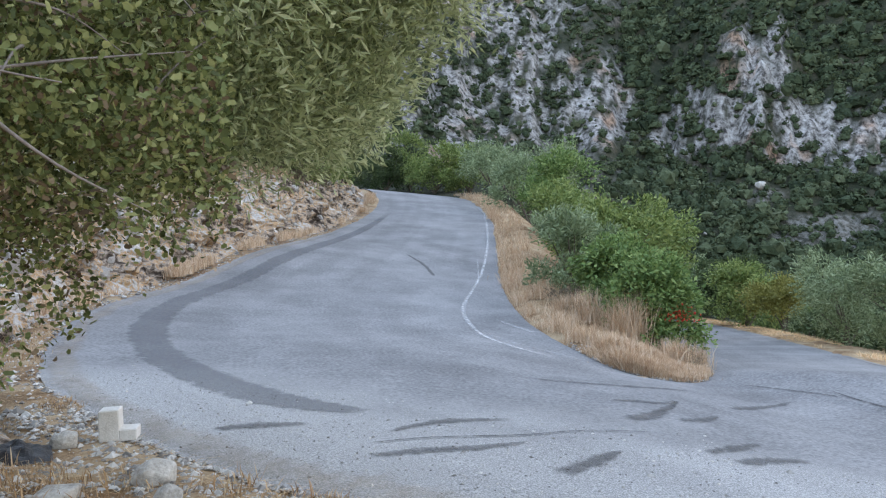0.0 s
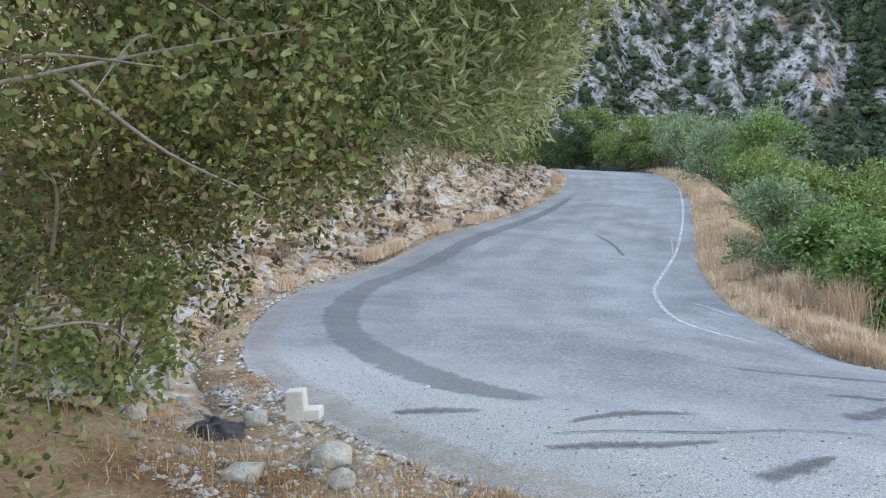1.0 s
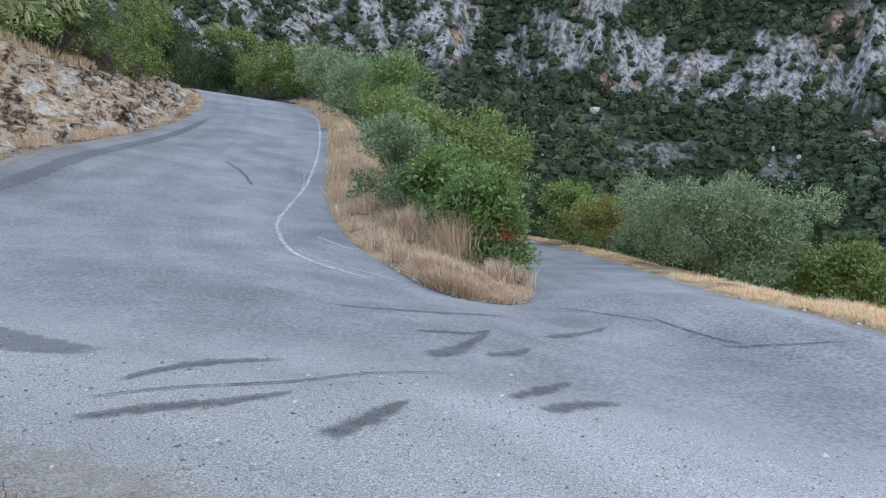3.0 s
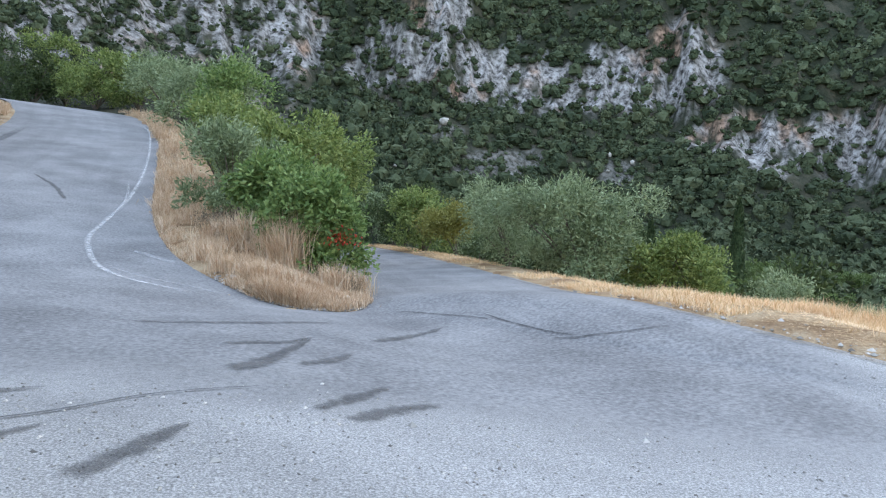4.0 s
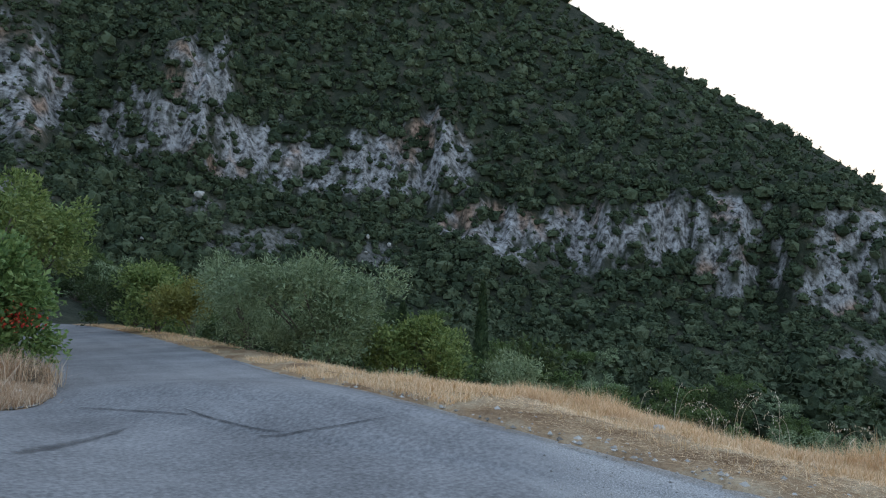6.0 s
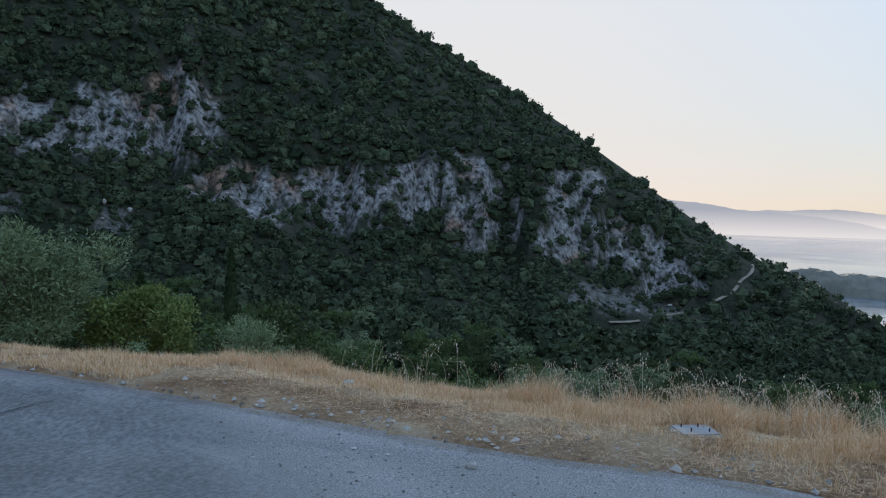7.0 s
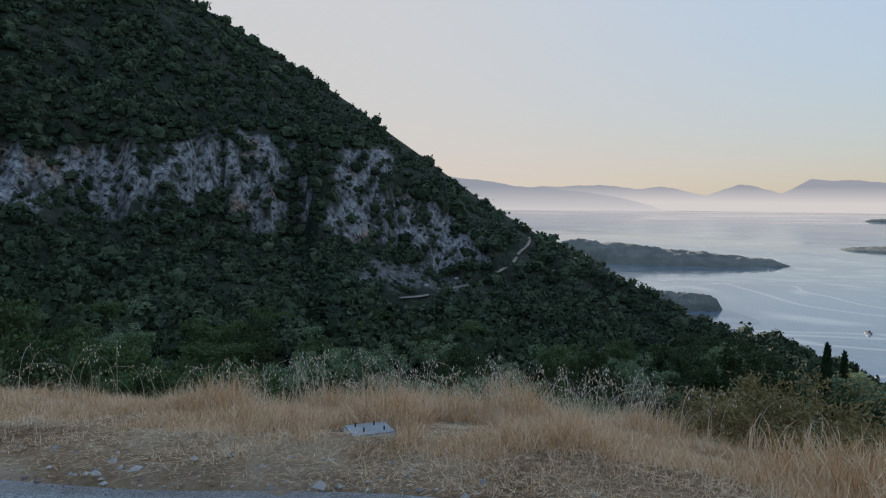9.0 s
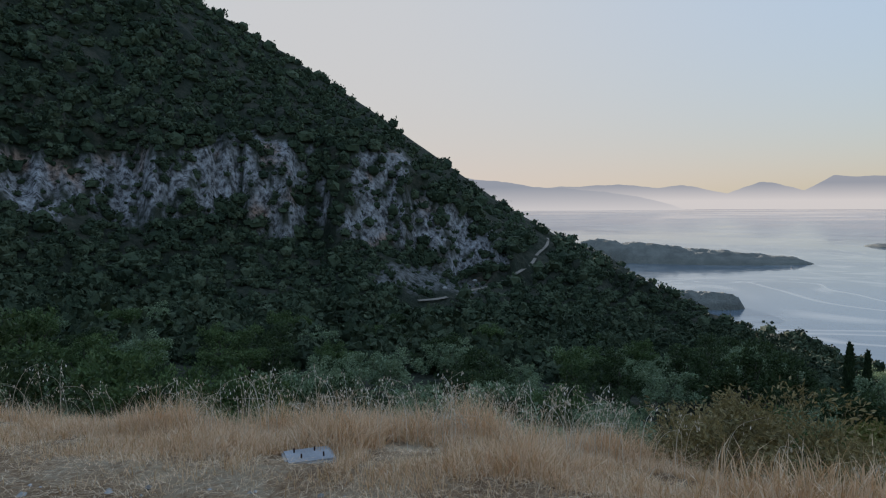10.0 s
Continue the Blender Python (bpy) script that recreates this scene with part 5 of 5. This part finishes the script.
# ---- dry grass ----
def strip(n, s0, s1, d0, d1, seed, outer=True):
    """Points beside the road between two places along it, at distances d0 to d1 from its edge."""
    rng = np.random.default_rng(seed)
    e = edge_o if outer else edge_i
    s = rng.uniform(s0 * PER, s1 * PER, n)
    x, y = np.interp(s, np.arange(NS), e[:, 0]), np.interp(s, np.arange(NS), e[:, 1])
    g = np.gradient(e[:, :2], axis=0)
    tx, ty = np.interp(s, np.arange(NS), g[:, 0]), np.interp(s, np.arange(NS), g[:, 1])
    ln = np.hypot(tx, ty) + 1e-9
    o = e[:, :2] - (edge_i if outer else edge_o)[:, :2]
    sg = np.sign(np.interp(s, np.arange(NS), g[:, 1] * o[:, 0] - g[:, 0] * o[:, 1]))
    d = d0 + (d1 - d0) * rng.random(n) ** 1.3
    x, y = x + sg * ty / ln * d, y - sg * tx / ln * d
    keep = ~inside(x, y, road_poly)
    x, y = x[keep], y[keep]
    return np.stack([x, y, height(x, y) - 0.01], 1)


def patchy(p, scale, cut, seed=0):
    return p[fbm(p[:, 0] * scale + seed, p[:, 1] * scale + seed, 4) > cut]


stuff = lambda ob, label: tagged(ob, label, "grass", kind="stuff")
verge = scatter(70000, (5.9, 9.4, -7, 8), 31)
verge = verge[np.hypot(verge[:, 0] - 6.8, verge[:, 1] + 0.08) > 0.32]
verge = verge[fbm(verge[:, 0] * 1.6 + 7, verge[:, 1] * 1.6, 4) > 0.36]
hv = 0.10 + 0.75 * smoothstep(6.5, 7.3, verge[:, 0]) * smoothstep(0.3, 0.66, fbm(verge[:, 0] * 1.3, verge[:, 1] * 1.3, 3)) * np.interp(verge[:, 1], [-6, -3.5, -1, 1.5, 4], [0.4, 0.42, 0.55, 0.42, 0.32])
sel = np.random.default_rng(4).random(len(verge)) < 0.10 + 0.90 * smoothstep(6.35, 7.0, verge[:, 0] + (fbm(verge[:, 0] * 2, verge[:, 1] * 2) - 0.5))
stuff(grass("dry_grass", verge[sel], hv[sel], M_STRAW, 1, 4, 0.0021, 0.85), "tall dry straw-coloured grass along the verge")
litter = scatter(60000, (4.9, 7.6, -7, 6.5), 32)
litter = litter[np.random.default_rng(5).random(len(litter)) < smoothstep(5.35, 5.9, litter[:, 0])]
stuff(grass("straw_litter", litter + (0, 0, 0.012), 0.08, M_STRAW, 2, 1, 0.0017, 0.2, flat=1.0), "flattened mown straw lying on the verge")
stuff(grass("dry_grass", patchy(strip(11000, 18.6, 23, 0.15, 2.0, 33), 0.8, 0.45), 0.13, M_STRAW, 3, 4, 0.0032, 0.9), "dry grass along the lower road")
isle = patchy(strip(19000, 4.5, 14, 0.02, 2.2, 34, False), 1.1, 0.44) + (0, 0, 0.03)
isle_h = 0.07 + 0.30 * smoothstep(0.38, 0.68, fbm(isle[:, 0] * 1.7 + 3, isle[:, 1] * 1.7, 4))
stuff(grass("dry_grass", isle, isle_h, M_STRAW_DULL, 4, 3, 0.004, 0.6), "dry straw-coloured grass on the strip between the roads")
stuff(grass("dry_grass", strip(8000, 9, 20, 0.02, 0.9, 35, False), 0.15, M_STRAW_DULL, 5, 3, 0.004, 0.55), "dry grass at the tip between the roads")
stuff(grass("dry_grass", strip(2500, 1.8, 6, 0.05, 1.2, 36, False), 0.26, M_STRAW_DULL, 6, 3, 0.006, 0.4), "dry grass beside the upper road")
foot = patchy(strip(11000, 2.2, 8.9, 0.15, 0.9, 37), 0.9, 0.53) + (0, 0, 0.08)
stuff(grass("dry_grass", foot, 0.34, M_STRAW_DULL, 7, 4, 0.005, 0.35), "clumps of dry grass at the foot of the bank")
rng = np.random.default_rng(38)
ci, cj = rng.integers(100, 450, 9000), rng.integers(46, 58, 9000)
crest = np.stack([BX[ci, cj], BY[ci, cj], bz[ci, cj]], 1) + rng.normal(size=(9000, 3)) * (0.06, 0.06, 0)
stuff(grass("dry_grass", patchy(crest, 0.7, 0.42), 0.42, M_STRAW_DULL, 8, 4, 0.006, 0.35), "dry grass on top of the bank")
stuff(grass("dry_grass", patchy(scatter(6500, (-7.5, -2.3, -2, 6), 39), 1.1, 0.54), 0.13, M_LITTER, 9, 2, 0.0035, 0.6), "sparse dry grass on the earth shoulder")
stuff(grass("straw_litter", scatter(7000, (-6.5, -2.3, -2, 5), 40) + (0, 0, 0.01), 0.14, M_LITTER, 10, 1, 0.003, 0.2, flat=1.0), "brown pine straw and twigs on the earth shoulder")

shoulder = np.vstack([strip(7000, 7.2, 12.6, -0.02, 1.5, 41), strip(5000, 9.0, 12.4, -0.06, 0.35, 42)])
stuff(grass("dry_grass", patchy(shoulder, 1.4, 0.54), 0.06, M_LITTER, 11, 3, 0.003, 0.8), "short dry grass creeping over the road edge")
stuff(grass("straw_litter", strip(6000, 7.5, 12.6, -0.05, 1.6, 43) + (0, 0, 0.012), 0.12, M_LITTER, 12, 1, 0.003, 0.2, flat=1.0), "orange straw and needles along the road edge")

for k, (x, y, h, nb) in enumerate([(1.75, 10.6, 0.95, 420), (1.6, 10.8, 0.75, 260), (1.2, 11.6, 0.7, 260), (0.9, 12.5, 0.42, 220), (2.3, 10.0, 0.45, 260), (2.75, 10.4, 0.45, 300), (2.9, 10.9, 0.4, 220), (0.7, 14.3, 0.4, 200), (0.75, 32, 0.7, 160), (0.8, 10.1, 0.32, 240), (1.05, 9.75, 0.3, 240), (1.5, 9.5, 0.32, 240), (0.6, 10.9, 0.34, 240), (6.95, -3.35, 0.32, 900), (7.3, -3.9, 0.36, 900)]):
    z = ground_z(x, y)
    r_ = np.random.default_rng(300 + k)
    spread = 0.14 if nb < 900 else 0.38
    pts = np.stack([r_.normal(size=nb) * spread, r_.normal(size=nb) * spread, np.zeros(nb)], 1)
    tuft = empty("grass_tuft", pose(x, y, z))
    grass("grass_clump", pts, h, M_STRAW_DULL if nb < 900 else M_STRAW, 400 + k, 2, 0.004, 0.36, parent=tuft)
    tagged(tuft, "tall tuft of dry pampas-like grass" if h > 0.7 else "tuft of dry straw-coloured grass", "grass", group="grass tufts", kind="" if nb < 900 else "stuff")


# wild oats along the crest of the verge
def oats(pts, seed):
    rng = np.random.default_rng(seed)
    vs, fs, P, D, L = [], [], [], [], []
    for p in pts:
        h = rng.uniform(0.3, 0.55)
        a = rng.uniform(0, 6.28)
        d = np.array([math.cos(a), math.sin(a), 0])
        c = spline([p, p + (0, 0, h * 0.55) + d * 0.03, p + (0, 0, h * 0.9) + d * 0.12, p + (0, 0, h) + d * rng.uniform(0.2, 0.32)], 4)
        v, f = tube_arrays(c, np.linspace(0.0022, 0.0009, len(c)), 3)
        fs += [[i + len(vs) for i in q] for q in f]
        vs += v
        for _ in range(rng.integers(5, 11)):
            q = c[rng.integers(len(c) * 2 // 3, len(c))] + rng.normal(size=3) * 0.025
            P.append(q), D.append((rng.normal() * 0.3, rng.normal() * 0.3, -1)), L.append(rng.uniform(0.022, 0.034))
    v2, f2 = leaf_arrays(np.array(P), np.array(D), np.array(L), np.array(L) * 0.38, rng)
    fs += (f2 + len(vs)).tolist()
    return mesh_object("wild_oats", np.vstack([vs, v2]), fs, M_OAT)


stuff(oats(np.vstack([scatter(130, (7.3, 9.0, -5, 4.5), 51), scatter(130, (7.4, 8.6, -2.2, 1.6), 52)]), 6), "dry wild oat stalks with drooping pale spikelets")


# ---- stones and clutter ----
def stone(name, x, y, size, seed, mat, label, flat=0.6, turn=0.0, category="rock"):
    v, f = stone_arrays(np.random.default_rng(seed), size, flat)
    ob = mesh_object(name, v, f, mat)
    z = ground_z(x, y)
    rz_ = road_z(x, y)
    ob.matrix_world = pose(x, y, (max(z, rz_) if rz_ is not None else z) + size * flat * 0.35, 0, 0, turn)
    bv = ob.modifiers.new("bevel", "BEVEL")
    bv.width, bv.segments = size * 0.09, 2
    return tagged(ob, label, category)


stone("rock", -4.42, 2.86, 0.15, 2, M_ROCK, "pale limestone rock beside a burnt patch", 0.8, 20)
stone("rock", -3.46, 2.14, 0.18, 3, M_ROCK, "grey limestone rock on the earth shoulder", 0.7, 50)
stone("rock", -3.88, 1.75, 0.17, 4, M_ROCK, "grey limestone rock half sunk in the earth", 0.6, 10)
stone("rock", -5.0, 2.2, 0.12, 5, M_ROCK, "pale limestone rock in dry weeds", 0.7, 80)
stone("rock", -3.25, 1.82, 0.12, 6, M_ROCK, "small grey rock on the earth shoulder", 0.7, 120)
stone("rock", 5.15, 1.05, 0.06, 7, M_ROCK, "small white stone on the verge", 0.5, 30)
stone("rock", 6.6, 3.2, 0.11, 8, M_ROCK, "reddish grey stone in the dry grass", 0.6, 30)
stone("rock", 2.35, 9.35, 0.10, 9, M_ROCK, "pale stone at the tip between the roads", 0.6, 30)
stone("rock", 1.1, 12.0, 0.2, 10, M_ROCK, "pale boulder in the dry grass between the roads", 0.6, 60)
for k, (az_, el_, size) in enumerate([(23.2, 2.3, 2.4), (35.8, -0.1, 2.0), (37.5, -0.6, 1.3), (35.7, -1.2, 1.0), (17.5, -1.0, 1.8), (19.5, -0.8, 1.5), (77.2, -6.8, 1.6), (77.9, -6.95, 1.4), (75.6, -7.5, 1.5)]):
    x, y, _ = on_slope(az_, el_)
    stone("boulder", x, y, size, 30 + k, M_ROCK, "pale limestone boulder among the maquis", 0.8, 40 * k, "boulder")
# broken block: two steps of pale stone
bm = bmesh.new()
for sx, sy, sz, ox, oz in ((0.15, 0.17, 0.24, 0, 0.12), (0.13, 0.17, 0.09, 0.135, 0.045)):
    q = bmesh.ops.create_cube(bm, size=1, matrix=Matrix.Translation((ox, 0, oz)) @ Matrix.Diagonal((sx, sy, sz, 1)))
bmesh.ops.bevel(bm, geom=bm.edges[:], offset=0.008, segments=1, affect="EDGES")
for w in bm.verts:
    w.co += Vector((noise.noise(w.co * 9), noise.noise(w.co * 9 + Vector((5, 0, 0))), noise.noise(w.co * 9 + Vector((0, 7, 0))))) * 0.008
me = bpy.data.meshes.new("block")
bm.to_mesh(me)
bm.free()
me.materials.append(M_BLOCK)
blk = new("block", me)
blk.matrix_world = pose(-4.16, 3.06, max(ground_z(-4.16, 3.06), road_z(-4.16, 3.06) or -9) - 0.01, 0, 0, 14)
tagged(blk, "pale cut limestone block broken into a step", "block")
# burnt rubbish with a black plastic scrap
bm = bmesh.new()
bmesh.ops.create_grid(bm, x_segments=26, y_segments=26, size=0.24)
for w in bm.verts:
    d = w.co.length / 0.24
    w.co.z = 0.10 * max(0, 1 - d * d) + noise.noise(w.co * 14) * 0.05 * max(0, 1.2 - d)
me = bpy.data.meshes.new("plastic_scrap")
bm.to_mesh(me)
bm.free()
me.materials.append(M_BLACK)
scrap = new("plastic_scrap", me)
scrap.matrix_world = pose(-4.6, 2.52, ground_z(-4.6, 2.52), 0, 0, 30)
tagged(scrap, "crumpled black plastic scrap on burnt earth", "rubbish")
# concrete slab with iron bolts
slab = empty("concrete_slab", pose(6.96, -0.1, ground_z(6.9, -0.15) - 0.012, 0, 0, 35))
bm = bmesh.new()
bmesh.ops.create_cube(bm, size=1, matrix=Matrix.Diagonal((0.28, 0.34, 0.08, 1)))
bmesh.ops.bevel(bm, geom=bm.edges[:], offset=0.015, segments=2, affect="EDGES")
part("slab", bm, M_CONCRETE, slab)
for bx, by in ((-0.07, -0.09), (-0.06, 0.06), (0.06, -0.05), (0.07, 0.09)):
    bm = bmesh.new()
    bmesh.ops.create_cone(bm, cap_ends=True, segments=8, radius1=0.006, radius2=0.0055, depth=0.032, matrix=Matrix.Translation((bx, by, 0.054)))
    part("bolt", bm, M_IRON, slab, "rusty iron anchor bolt")
tagged(slab, "weathered concrete slab with rusty bolts in the verge", "slab")


def pebbles(name, pts, size, seed, mat, label):
    rng = np.random.default_rng(seed)
    base = np.array([(1, 0, 0), (-1, 0, 0), (0, 1, 0), (0, -1, 0), (0, 0, 1), (0, 0, -1)], float)
    tri = np.array([(0, 2, 4), (2, 1, 4), (1, 3, 4), (3, 0, 4), (2, 0, 5), (1, 2, 5), (3, 1, 5), (0, 3, 5)])
    n = len(pts)
    sz = size * rng.lognormal(0, 0.45, n)
    v = base[None] * rng.uniform(0.6, 1.3, (n, 6, 1)) * sz[:, None, None] * np.array([1, 0.8, 0.55])
    a = rng.uniform(0, 6.28, n)
    x = v[:, :, 0] * np.cos(a)[:, None] - v[:, :, 1] * np.sin(a)[:, None]
    y = v[:, :, 0] * np.sin(a)[:, None] + v[:, :, 1] * np.cos(a)[:, None]
    v = np.stack([x, y, v[:, :, 2]], -1) + np.asarray(pts)[:, None]
    f = tri[None] + (np.arange(n) * 6)[:, None, None]
    ob = mesh_object(name, v.reshape(-1, 3), f.reshape(-1, 3), mat)
    return tagged(ob, label, "gravel", kind="stuff")


rng = np.random.default_rng(61)
P = []
for _ in range(22000):
    x, y = rng.uniform(-5.5, 5.6), rng.uniform(-3, 6.5)
    if y - np.interp(x, [p[0] for p in SMOOTH_EDGE], [p[1] for p in SMOOTH_EDGE]) > 0.3 * rng.normal() - 0.1:
        continue
    z = road_z(x, y)
    if z is not None:
        P.append((x, y, z + 0.002))
pebbles("gravel", P, 0.007, 1, M_PEBBLE, "loose pale gravel on the worn asphalt")
edge = np.vstack([strip(7000, 9.5, 13.6, 0.0, 1.5, 62), strip(2500, 8.5, 20, 0.0, 0.45, 63, False), strip(2500, 3, 10, 0.0, 0.7, 64), strip(350, 15.5, 20, 0, 0.5, 65)])
pebbles("gravel", edge + (0, 0, 0.008), 0.020, 2, M_PEBBLE, "loose stones along the road edges")

# ---- boats ----
def boat(az, r, length, seed):
    top = empty("boat", Matrix.Translation(polar(az, r, SEA_Z)) @ pose(0, 0, 0, 0, 0, 10))
    bm = bmesh.new()
    secs = [(-0.5, 0.13, 0.12), (-0.2, 0.15, 0.12), (0.2, 0.13, 0.14), (0.5, 0.01, 0.18)]
    ring = [[bm.verts.new((a * length, s * w * length, z * length)) for s, z in ((-1, h), (-0.6, -0.03), (0.6, -0.03), (1, h))] for a, w, h in secs]
    for a, b in zip(ring, ring[1:]):
        for k in range(3):
            bm.faces.new((a[k], b[k], b[k + 1], a[k + 1]))
        bm.faces.new((a[3], b[3], b[0], a[0]))
    bm.faces.new(ring[0])
    part("hull", bm, M_BOAT, top)
    bm = bmesh.new()
    bmesh.ops.create_cube(bm, size=1, matrix=Matrix.Translation((-0.05 * length, 0, 0.20 * length)) @ Matrix.Diagonal((0.45 * length, 0.2 * length, 0.14 * length, 1)))
    bmesh.ops.bevel(bm, geom=bm.edges[:], offset=0.03 * length, segments=1, affect="EDGES")
    part("cabin", bm, M_BOAT, top)
    return tagged(top, "small dark motor boat on the calm sea", "boat")


boat(107.0, 672, 9.5, 1)
boat(100.6, 1150, 6, 2)

# ---- pieces of the bank ----
stones = []
for k in range(6):
    v, f = stone_arrays(np.random.default_rng(500 + k), 1.0, 0.7)
    me = bpy.data.meshes.new("stone")
    me.from_pydata(v.tolist(), [], f)
    me.materials.append(M_BANK_STONE)
    stones.append(me)
rng = np.random.default_rng(9)
for k in range(420):
    i, j = rng.integers(40, 455), rng.integers(6, 54)
    if bank_height(ss[i]) < 0.5:
        continue
    ob = new("stone", stones[rng.integers(0, 6)])
    ob.parent = bank
    s = 0.085 * rng.lognormal(0, 0.55)
    ob.matrix_basis = pose(BX[i, j], BY[i, j], bz[i, j], *rng.uniform(0, 360, 3)) @ Matrix.Diagonal((s, s, s, 1))
